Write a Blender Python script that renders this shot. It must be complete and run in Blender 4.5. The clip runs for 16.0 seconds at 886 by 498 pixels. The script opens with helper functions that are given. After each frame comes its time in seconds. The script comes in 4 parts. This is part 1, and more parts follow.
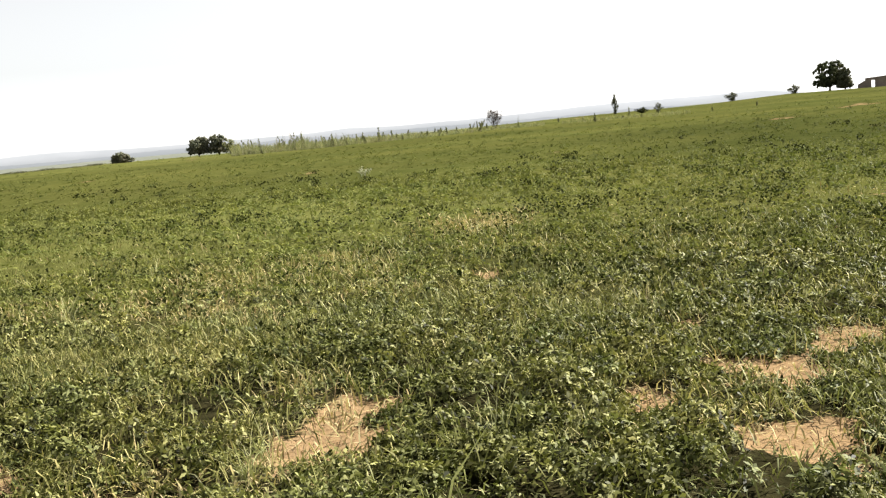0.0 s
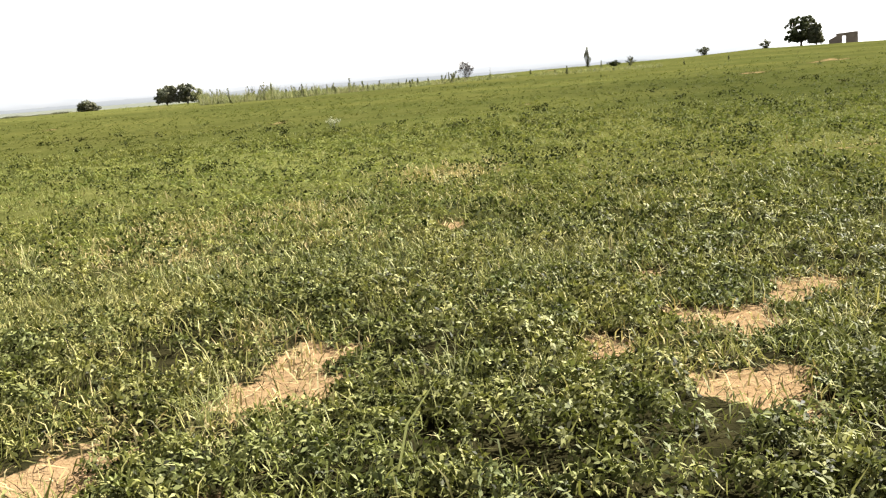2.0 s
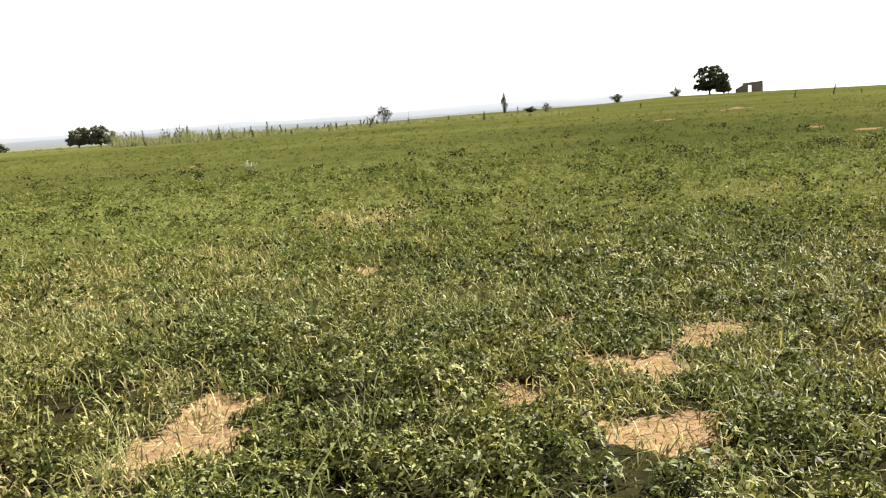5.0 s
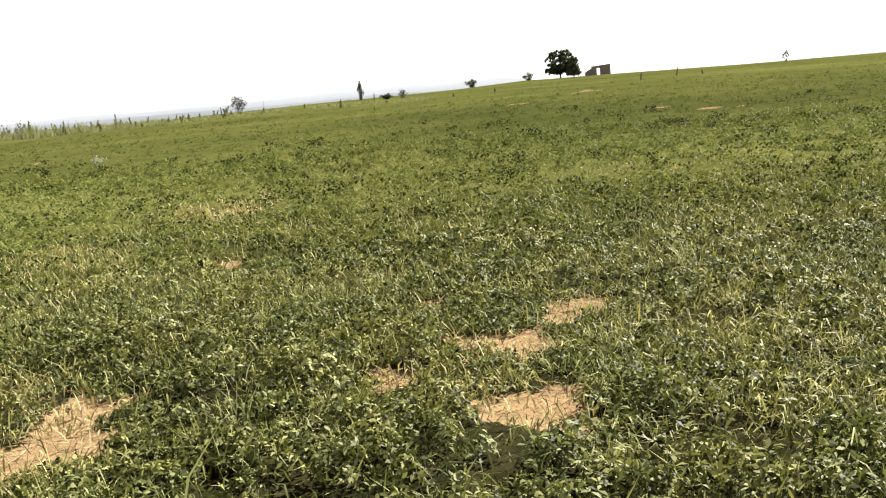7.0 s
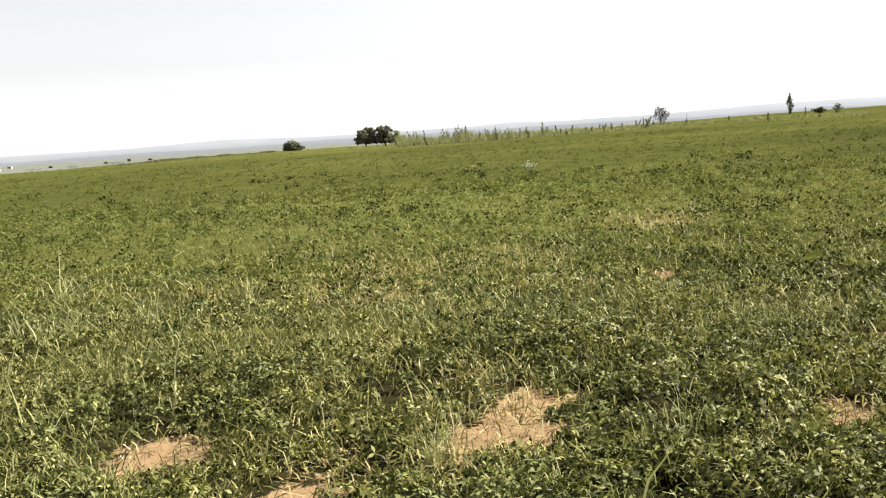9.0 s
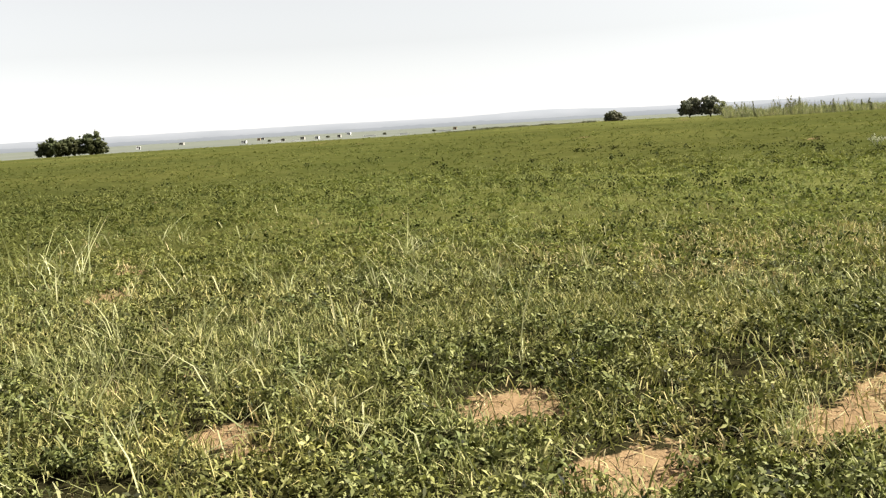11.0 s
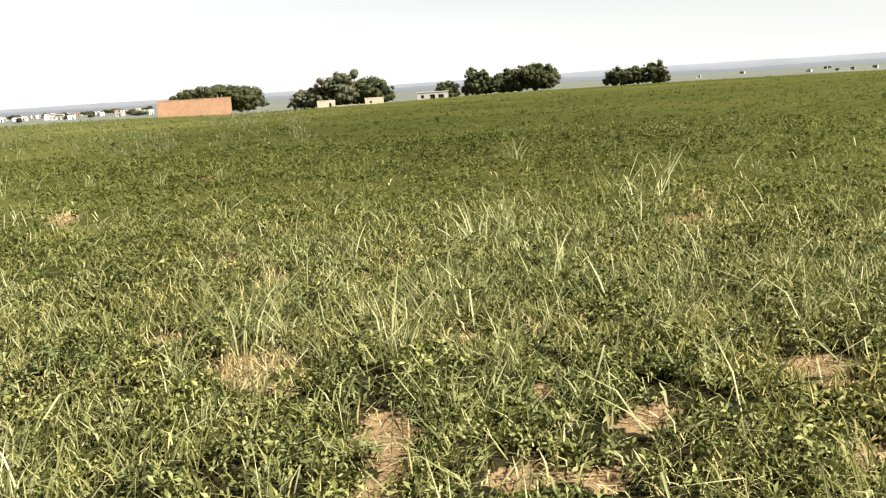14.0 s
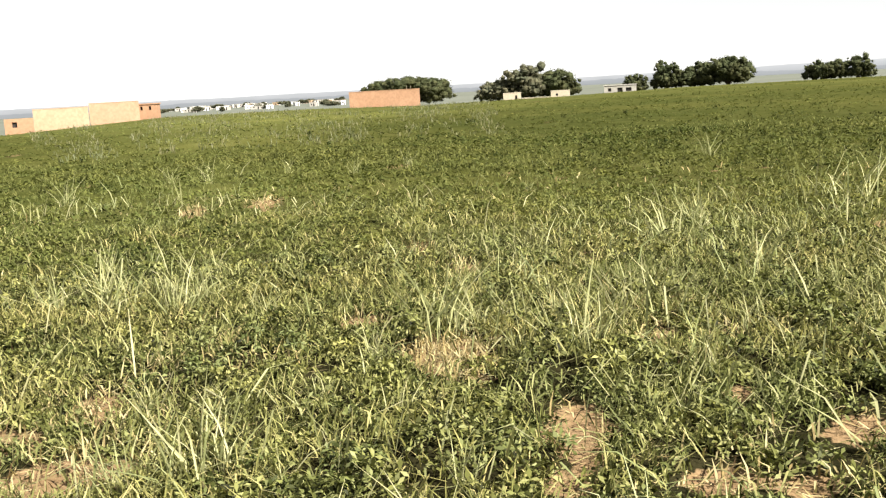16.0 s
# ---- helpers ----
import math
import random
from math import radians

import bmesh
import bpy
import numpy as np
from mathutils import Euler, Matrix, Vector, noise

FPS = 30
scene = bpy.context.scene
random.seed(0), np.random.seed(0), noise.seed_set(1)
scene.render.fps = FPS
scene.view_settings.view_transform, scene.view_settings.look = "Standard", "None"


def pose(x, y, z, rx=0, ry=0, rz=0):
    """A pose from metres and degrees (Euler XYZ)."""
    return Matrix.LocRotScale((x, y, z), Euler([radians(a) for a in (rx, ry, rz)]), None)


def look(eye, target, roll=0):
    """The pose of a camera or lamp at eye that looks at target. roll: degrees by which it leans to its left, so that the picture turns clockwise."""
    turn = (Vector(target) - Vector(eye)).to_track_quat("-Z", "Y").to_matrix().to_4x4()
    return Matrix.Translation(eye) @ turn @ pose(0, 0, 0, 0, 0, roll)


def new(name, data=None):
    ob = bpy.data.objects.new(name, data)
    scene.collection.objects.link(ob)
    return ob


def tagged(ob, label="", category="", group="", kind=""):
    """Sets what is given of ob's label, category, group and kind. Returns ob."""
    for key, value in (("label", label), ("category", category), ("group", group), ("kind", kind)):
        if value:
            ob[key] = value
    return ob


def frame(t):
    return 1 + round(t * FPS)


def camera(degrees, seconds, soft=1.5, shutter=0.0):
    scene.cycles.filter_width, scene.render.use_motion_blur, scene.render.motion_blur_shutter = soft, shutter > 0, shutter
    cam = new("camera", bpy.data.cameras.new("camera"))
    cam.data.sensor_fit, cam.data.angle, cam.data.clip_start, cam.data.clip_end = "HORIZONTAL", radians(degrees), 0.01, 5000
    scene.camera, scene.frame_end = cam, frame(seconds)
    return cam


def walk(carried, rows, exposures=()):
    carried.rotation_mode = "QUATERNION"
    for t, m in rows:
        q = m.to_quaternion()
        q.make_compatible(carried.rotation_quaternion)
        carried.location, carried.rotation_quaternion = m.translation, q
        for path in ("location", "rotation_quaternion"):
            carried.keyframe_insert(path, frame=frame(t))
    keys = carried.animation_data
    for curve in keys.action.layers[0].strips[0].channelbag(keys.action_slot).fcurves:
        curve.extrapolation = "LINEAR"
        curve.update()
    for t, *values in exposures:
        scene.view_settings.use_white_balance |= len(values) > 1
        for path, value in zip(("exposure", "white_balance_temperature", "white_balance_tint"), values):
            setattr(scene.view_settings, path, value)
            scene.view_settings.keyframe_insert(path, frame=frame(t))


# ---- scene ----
cam = camera(47.6, 16.0, soft=1.25)

PATH = [
    (0, (0.003, 0.004, 1.503), (-0.285, 1.967, 1.251), -5.09),
    (0.5, (0.030, 0.016, 1.496), (-0.184, 1.990, 1.253), -4.46),
    (1, (0.056, 0.038, 1.478), (-0.104, 2.009, 1.178), -4.53),
    (1.5, (0.058, 0.037, 1.466), (-0.144, 1.999, 1.131), -4.40),
    (2, (0.053, 0.028, 1.471), (-0.184, 1.983, 1.121), -4.50),
    (2.5, (0.048, 0.028, 1.473), (-0.263, 1.977, 1.146), -5.06),
    (3, (0.031, 0.031, 1.470), (-0.305, 1.974, 1.132), -4.94),
    (3.5, (0.022, 0.039, 1.468), (-0.337, 1.977, 1.131), -4.64),
    (4, (0.022, 0.042, 1.477), (-0.355, 1.980, 1.158), -4.80),
    (4.5, (0.046, 0.061, 1.487), (-0.215, 2.024, 1.212), -4.17),
    (5, (0.097, 0.072, 1.484), (0.025, 2.051, 1.208), -3.92),
    (5.2, (0.123, 0.071, 1.488), (0.109, 2.052, 1.214), -4.18),
    (5.72, (0.134, 0.068, 1.488), (0.281, 2.043, 1.203), -4.34),
    (6.25, (0.117, 0.058, 1.486), (0.357, 2.019, 1.181), -4.68),
    (6.78, (0.085, 0.043, 1.487), (0.320, 2.003, 1.165), -4.98),
    (7.3, (0.050, 0.029, 1.492), (0.153, 2.001, 1.173), -5.05),
    (7.5, (0.033, 0.043, 1.490), (0.062, 2.017, 1.173), -5.12),
    (8, (-0.035, -0.001, 1.511), (-0.209, 1.974, 1.247), -4.73),
    (8.5, (-0.104, -0.002, 1.512), (-0.506, 1.943, 1.276), -3.90),
    (9, (-0.154, -0.018, 1.505), (-0.747, 1.877, 1.266), -3.82),
    (9.5, (-0.222, -0.011, 1.489), (-1.007, 1.813, 1.247), -3.49),
    (9.7, (-0.241, -0.022, 1.487), (-1.090, 1.771, 1.231), -3.25),
    (10.22, (-0.273, -0.052, 1.484), (-1.270, 1.662, 1.225), -3.18),
    (10.75, (-0.301, -0.120, 1.488), (-1.402, 1.529, 1.229), -3.31),
    (11.28, (-0.323, -0.195, 1.493), (-1.525, 1.383, 1.237), -3.49),
    (11.8, (-0.334, -0.244, 1.497), (-1.672, 1.221, 1.242), -3.58),
    (12, (-0.352, -0.261, 1.501), (-1.732, 1.164, 1.242), -3.06),
    (12.5, (-0.347, -0.313, 1.503), (-1.884, 0.941, 1.248), -3.58),
    (13, (-0.357, -0.377, 1.498), (-1.998, 0.729, 1.208), -3.56),
    (13.5, (-0.369, -0.430, 1.484), (-2.108, 0.503, 1.163), -3.37),
    (14, (-0.390, -0.444, 1.487), (-2.198, 0.345, 1.157), -3.62),
    (14.5, (-0.418, -0.458, 1.483), (-2.267, 0.234, 1.161), -3.54),
    (15, (-0.424, -0.485, 1.478), (-2.302, 0.115, 1.144), -3.41),
    (15.5, (-0.413, -0.511, 1.486), (-2.316, 0.006, 1.152), -3.29),
    (16, (-0.404, -0.526, 1.487), (-2.325, -0.076, 1.164), -3.26),
]
walk(cam, [(t, look(eye, target, roll)) for t, eye, target, roll in PATH],
     exposures=[(0.0, 1.92), (1.0, 2.05), (2.0, 2.22), (4.0, 2.22), (4.5, 2.16), (5.0, 2.04), (7.5, 2.08), (9.0, 1.89), (9.5, 1.8), (12.0, 1.84), (13.5, 1.78), (15.0, 1.72), (16.0, 1.82)])

# ---- light ----
SUN_AZ, SUN_EL = -52.0, 40.0  # degrees, azimuth to the left of +y

world = bpy.data.worlds.new("world")
scene.world = world
world.use_nodes = True
wn = world.node_tree.nodes
sky = wn.new("ShaderNodeTexSky")
sky.sky_type = "NISHITA"
sky.sun_disc = False
sky.sun_elevation, sky.sun_rotation = radians(SUN_EL), radians(-SUN_AZ)
sky.air_density, sky.dust_density, sky.ozone_density = 1.0, 0.15, 1.0
wn["Background"].inputs["Strength"].default_value = 0.0425
pale = wn.new("ShaderNodeHueSaturation")  # dusty, milky air
pale.inputs["Saturation"].default_value = 0.1
world.node_tree.links.new(sky.outputs[0], pale.inputs["Color"])
world.node_tree.links.new(pale.outputs[0], wn["Background"].inputs["Color"])

sun_data = bpy.data.lights.new("sun", "SUN")
sun_data.energy, sun_data.angle, sun_data.color = 5.0, radians(0.55), (1.0, 0.95, 0.86)
sun = new("sun", sun_data)
sun_dir = Vector((-math.sin(radians(SUN_AZ)) * math.cos(radians(SUN_EL)),
                  math.cos(radians(SUN_AZ)) * math.cos(radians(SUN_EL)), math.sin(radians(SUN_EL))))
sun.matrix_world = look(sun_dir * 60, (0, 0, 0))
scene.view_settings.exposure = 2.0


# ---- materials ----
def nodes_of(name):
    mat = bpy.data.materials.new(name)
    mat.use_nodes = True
    tree = mat.node_tree
    return mat, tree, tree.nodes["Principled BSDF"]


def ramp_node(tree, stops, source):
    ramp = tree.nodes.new("ShaderNodeValToRGB")
    els = ramp.color_ramp.elements
    while len(els) < len(stops):
        els.new(0.5)
    for el, (pos, col) in zip(els, stops):
        el.position, el.color = pos, (*col, 1)
    tree.links.new(source, ramp.inputs[0])
    return ramp.outputs[0]


def noise_node(tree, scale, detail=4.0, coord="Object", stretch=None):
    tc = tree.nodes.new("ShaderNodeTexCoord")
    n = tree.nodes.new("ShaderNodeTexNoise")
    n.inputs["Scale"].default_value, n.inputs["Detail"].default_value = scale, detail
    src = tc.outputs[coord]
    if stretch:
        mp = tree.nodes.new("ShaderNodeMapping")
        mp.inputs["Scale"].default_value = stretch
        tree.links.new(src, mp.inputs[0])
        src = mp.outputs[0]
    tree.links.new(src, n.inputs["Vector"])
    return n.outputs["Fac"]


def mix_node(tree, fac, a, b, mode="MIX"):
    m = tree.nodes.new("ShaderNodeMix")
    m.data_type, m.blend_type = "RGBA", mode
    for sock, v in ((m.inputs["Factor"], fac), (m.inputs["A"], a), (m.inputs["B"], b)):
        if isinstance(v, bpy.types.NodeSocket):
            tree.links.new(v, sock)
        elif isinstance(v, (int, float)):
            sock.default_value = v
        else:
            sock.default_value = (*v, 1)
    return m.outputs["Result"]


def map_node(tree, source, lo, hi, a=0.0, b=1.0):
    m = tree.nodes.new("ShaderNodeMapRange")
    m.inputs["From Min"].default_value, m.inputs["From Max"].default_value = lo, hi
    m.inputs["To Min"].default_value, m.inputs["To Max"].default_value = a, b
    tree.links.new(source, m.inputs["Value"])
    return m.outputs["Result"]


def bump_node(tree, bsdf, height, strength, distance):
    b = tree.nodes.new("ShaderNodeBump")
    b.inputs["Strength"].default_value, b.inputs["Distance"].default_value = strength, distance
    tree.links.new(height, b.inputs["Height"])
    tree.links.new(b.outputs[0], bsdf.inputs["Normal"])


def tone_node(tree):
    """How dry and pale (1) or lush and dark (0) the growth is at a place of the field."""
    att = tree.nodes.new("ShaderNodeAttribute")
    att.attribute_name = "dryness"
    return ramp_node(tree, [(0.0, (0.56, 0.60, 0.62)), (0.5, (1.0, 1.0, 1.0)), (1.0, (1.65, 1.62, 1.75))], att.outputs["Fac"])


def plant_material(name, stops, patch_a, patch_b, patch_scale=0.5, glow=0.3, rough=0.85, spec=0.05, toned=False):
    """Leaves: colour by leaf, tinted in patches over the ground, part of the light passing through."""
    mat, tree, bsdf = nodes_of(name)
    geo = tree.nodes.new("ShaderNodeNewGeometry")
    col = ramp_node(tree, stops, geo.outputs["Random Per Island"])
    patch = ramp_node(tree, [(0.36, patch_a), (0.64, patch_b)], noise_node(tree, patch_scale, 3.0))
    col = mix_node(tree, 1.0, col, patch, "MULTIPLY")
    if toned:
        col = mix_node(tree, 1.0, col, tone_node(tree), "MULTIPLY")
        own = tree.nodes.new("ShaderNodeAttribute")
        own.attribute_name = "tint"
        col = mix_node(tree, 1.0, col, ramp_node(tree, [(0.0, (0.74, 0.80, 0.80)), (0.5, (1.0, 1.0, 1.0)), (1.0, (1.25, 1.2, 1.1))], own.outputs["Fac"]), "MULTIPLY")
    tree.links.new(col, bsdf.inputs["Base Color"])
    bsdf.inputs["Roughness"].default_value = rough
    bsdf.inputs["Specular IOR Level"].default_value = spec
    tr = tree.nodes.new("ShaderNodeBsdfTranslucent")
    tree.links.new(mix_node(tree, 1.0, col, (1.08, 1.14, 0.72), "MULTIPLY"), tr.inputs["Color"])
    mixs = tree.nodes.new("ShaderNodeMixShader")
    mixs.inputs[0].default_value = glow
    tree.links.new(bsdf.outputs[0], mixs.inputs[1])
    tree.links.new(tr.outputs[0], mixs.inputs[2])
    tree.links.new(mixs.outputs[0], tree.nodes["Material Output"].inputs["Surface"])
    return mat


def rough_material(name, a, b, scale, bump=0.5, distance=0.02, rough=0.9, fine=6.0):
    """Plain matt surface with stains at one scale and grain at another."""
    mat, tree, bsdf = nodes_of(name)
    big = noise_node(tree, scale, 5.0)
    small = noise_node(tree, scale * fine, 4.0)
    col = ramp_node(tree, [(0.3, a), (0.7, b)], big)
    col = mix_node(tree, 0.35, col, ramp_node(tree, [(0.3, [c * 0.7 for c in a]), (0.7, [c * 1.1 for c in b])], small))
    tree.links.new(col, bsdf.inputs["Base Color"])
    bsdf.inputs["Roughness"].default_value = rough
    bsdf.inputs["Specular IOR Level"].default_value = 0.2
    bump_node(tree, bsdf, small, bump, distance)
    return mat


CLOVER = plant_material("clover_leaf", [(0.0, (0.010, 0.011, 0.003)), (0.28, (0.058, 0.063, 0.017)),
                                        (0.65, (0.158, 0.165, 0.054)), (1.0, (0.256, 0.256, 0.115))],
                        (0.78, 0.83, 0.80), (1.12, 1.06, 1.0), 1.3, 0.18, 0.55, 0.09, toned=True)
SWARD = plant_material("field_leaf", [(0.0, (0.066, 0.075, 0.021)), (0.5, (0.083, 0.091, 0.026)), (1.0, (0.101, 0.107, 0.033))],
                       (0.86, 0.92, 0.88), (1.14, 1.08, 1.1), 0.1, 0.28, toned=True)
BLADE = plant_material("grass_blade", [(0.0, (0.040, 0.045, 0.012)), (0.35, (0.115, 0.123, 0.038)),
                                       (0.8, (0.232, 0.230, 0.090)), (1.0, (0.362, 0.330, 0.158))],
                       (0.84, 0.89, 0.86), (1.17, 1.07, 1.0), 0.6, 0.2, 0.55, 0.1)
FAR_BLADE = plant_material("far_grass_blade", [(0.0, (0.088, 0.097, 0.029)), (0.6, (0.120, 0.127, 0.041)), (1.0, (0.165, 0.166, 0.062))],
                           (0.88, 0.93, 0.9), (1.12, 1.06, 1.0), 0.3, 0.26, 0.6, 0.06)
TUFT = plant_material("tuft_blade", [(0.0, (0.122, 0.130, 0.050)), (0.5, (0.215, 0.222, 0.098)),
                                     (1.0, (0.34, 0.325, 0.18))], (0.93, 0.99, 0.95), (1.05, 0.99, 1.0), 0.8, 0.2, 0.55, 0.12)
TUFT_PALE = plant_material("tall_tuft_blade", [(0.0, (0.15, 0.16, 0.066)), (0.5, (0.265, 0.268, 0.128)), (1.0, (0.41, 0.385, 0.215))],
                           (0.95, 1, 0.95), (1.05, 1, 1.0), 0.8, 0.25, 0.5, 0.12)
DARK_LEAF = plant_material("weed_dark_leaf", [(0.0, (0.018, 0.024, 0.007)), (0.7, (0.034, 0.042, 0.012)), (1.0, (0.080, 0.088, 0.028))],
                           (0.9, 0.95, 0.9), (1.1, 1.0, 0.9), 0.5, 0.1)
DEAD = plant_material("dead_stem", [(0.0, (0.045, 0.028, 0.014)), (0.6, (0.12, 0.078, 0.04)), (1.0, (0.26, 0.19, 0.10))],
                      (0.9, 0.9, 0.9), (1.1, 1.1, 1.1), 1.0, 0.0)
TWIG = plant_material("twig_leaf", [(0.0, (0.036, 0.027, 0.026)), (0.6, (0.075, 0.058, 0.054)), (1.0, (0.125, 0.10, 0.09))],
                      (0.9, 0.9, 0.9), (1.1, 1.1, 1.1), 1.0, 0.1)
STRAW = plant_material("dry_straw", [(0.0, (0.236, 0.178, 0.0787)), (0.5, (0.336, 0.271, 0.136)),
                                     (1.0, (0.414, 0.358, 0.2))], (0.9, 0.9, 0.9), (1.1, 1.1, 1.1), 1.0, 0.2)
BLEACHED = plant_material("bleached_weed", [(0.0, (0.34, 0.34, 0.27)), (1.0, (0.56, 0.56, 0.47))], (0.95, 0.95, 0.95), (1.05, 1.05, 1.05), 1.0, 0.2)
TREE_LEAF = plant_material("tree_leaf", [(0.0, (0.040, 0.047, 0.024)), (0.6, (0.054, 0.061, 0.031)),
                                         (1.0, (0.070, 0.076, 0.039))], (0.9, 0.95, 0.9), (1.1, 1.0, 0.9), 0.25, 0.22)
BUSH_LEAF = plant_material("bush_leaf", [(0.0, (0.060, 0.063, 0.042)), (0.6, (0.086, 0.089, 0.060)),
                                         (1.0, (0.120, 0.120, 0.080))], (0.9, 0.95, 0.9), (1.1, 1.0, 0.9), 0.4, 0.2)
# grey-green leaf, its colour lightened further for haze over the distance
HAZED_GREY_LEAF = plant_material("hazed_grey_leaf", [(0.0, (0.095, 0.099, 0.074)), (0.6, (0.135, 0.139, 0.105)),
                                              (1.0, (0.185, 0.184, 0.142))], (0.9, 0.95, 0.9), (1.1, 1.0, 0.95), 0.4, 0.3)
# pale weed leaf, its colour raised to take in the haze on the rim
WEED_LEAF = plant_material("weed_leaf", [(0.0, (0.110, 0.117, 0.066)), (0.6, (0.162, 0.170, 0.098)),
                                         (1.0, (0.23, 0.222, 0.15))], (0.9, 0.95, 0.9), (1.1, 1.0, 0.9), 0.4, 0.42)
BARK = rough_material("bark", (0.0373, 0.028, 0.0199), (0.0808, 0.0622, 0.0466), 3.0, 0.8, 0.03)
STALK = rough_material("dry_stalk", (0.15, 0.132, 0.09), (0.25, 0.225, 0.16), 6.0, 0.3, 0.01)
ADOBE = rough_material("orange_adobe", (0.244, 0.139, 0.0798), (0.311, 0.185, 0.113), 0.6, 0.4, 0.03)
ADOBE_WARM = rough_material("warm_adobe", (0.285, 0.178, 0.110), (0.355, 0.230, 0.150), 0.5, 0.4, 0.03)
ADOBE_PALE = rough_material("pale_adobe", (0.285, 0.200, 0.126), (0.360, 0.262, 0.172), 0.5, 0.4, 0.03)
WHITEWASH = rough_material("whitewash", (0.521, 0.512, 0.487), (0.72, 0.71, 0.68), 0.6, 0.3, 0.02)
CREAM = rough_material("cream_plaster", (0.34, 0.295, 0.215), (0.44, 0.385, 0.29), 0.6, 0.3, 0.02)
PLASTER = rough_material("white_plaster", (0.28, 0.26, 0.23), (0.36, 0.34, 0.30), 0.6, 0.3, 0.02)
# dark brick, its colour lightened to stand for haze in front of it
MUD_DARK = rough_material("dark_mud_brick", (0.128, 0.103, 0.088), (0.235, 0.19, 0.16), 0.8, 0.6, 0.04)
DARK = rough_material("opening_dark", (0.0186, 0.0174, 0.0161), (0.0373, 0.0311, 0.028), 2.0)


def ground_material():
    mat, tree, bsdf = nodes_of("sandy_field_soil")
    mid, fine = noise_node(tree, 7.0, 5), noise_node(tree, 60.0, 4)
    sand = ramp_node(tree, [(0.25, (0.156, 0.097, 0.048)), (0.5, (0.200, 0.130, 0.070)), (0.75, (0.242, 0.163, 0.091))], mid)
    sand = mix_node(tree, 0.4, sand, ramp_node(tree, [(0.3, (0.122, 0.081, 0.041)), (0.7, (0.238, 0.172, 0.098))], fine))
    # soil and litter between plants, blackened for the shade in the gaps
    shaded_litter = ramp_node(tree, [(0.3, (0.009, 0.009, 0.004)), (0.7, (0.027, 0.024, 0.011))], mid)
    att = tree.nodes.new("ShaderNodeAttribute")
    att.attribute_name = "bare"
    ragged = tree.nodes.new("ShaderNodeMath")
    ragged.operation = "MULTIPLY_ADD"
    tree.links.new(noise_node(tree, 26.0, 5), ragged.inputs[0])
    ragged.inputs[1].default_value = 1.3
    tree.links.new(att.outputs["Fac"], ragged.inputs[2])
    near = mix_node(tree, map_node(tree, ragged.outputs[0], 0.95, 1.2), shaded_litter, sand)
    # farther out the low plants close into a sward
    tc = tree.nodes.new("ShaderNodeTexCoord")
    ln = tree.nodes.new("ShaderNodeVectorMath")
    ln.operation = "LENGTH"
    tree.links.new(tc.outputs["Object"], ln.inputs[0])
    sward = ramp_node(tree, [(0.3, (0.042, 0.0465, 0.0122)), (0.5, (0.053, 0.0565, 0.0158)), (0.72, (0.067, 0.0685, 0.0225))],
                      noise_node(tree, 1.1, 8))
    sward = mix_node(tree, 1.0, sward, ramp_node(tree, [(0.3, (0.80, 0.86, 0.82)), (0.5, (0.98, 0.98, 0.96)), (0.7, (1.25, 1.18, 1.16))],
                                                 noise_node(tree, 0.07, 4)), "MULTIPLY")
    sward = mix_node(tree, 1.0, sward, tone_node(tree), "MULTIPLY")
    grow = tree.nodes.new("ShaderNodeMath")
    grow.operation = "MULTIPLY"
    inv = map_node(tree, att.outputs["Fac"], 0.0, 1.0, 1.0, 0.0)
    closed = tree.nodes.new("ShaderNodeAttribute")
    closed.attribute_name = "closed"
    tree.links.new(closed.outputs["Fac"], grow.inputs[0])
    tree.links.new(inv, grow.inputs[1])
    field = mix_node(tree, grow.outputs[0], near, sward)
    # the plain beyond: fields and scrub, their colour paled to stand for haze
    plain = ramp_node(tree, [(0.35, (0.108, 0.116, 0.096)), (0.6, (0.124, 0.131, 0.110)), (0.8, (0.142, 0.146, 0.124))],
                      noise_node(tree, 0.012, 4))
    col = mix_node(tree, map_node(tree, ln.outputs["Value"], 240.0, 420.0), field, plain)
    tree.links.new(col, bsdf.inputs["Base Color"])
    bsdf.inputs["Roughness"].default_value = 0.95
    bsdf.inputs["Specular IOR Level"].default_value = 0.0
    hgt = tree.nodes.new("ShaderNodeMath")
    hgt.operation = "ADD"
    tree.links.new(mid, hgt.inputs[0])
    tree.links.new(fine, hgt.inputs[1])
    bump_node(tree, bsdf, hgt.outputs[0], 0.6, 0.012)
    return mat


GROUND = ground_material()


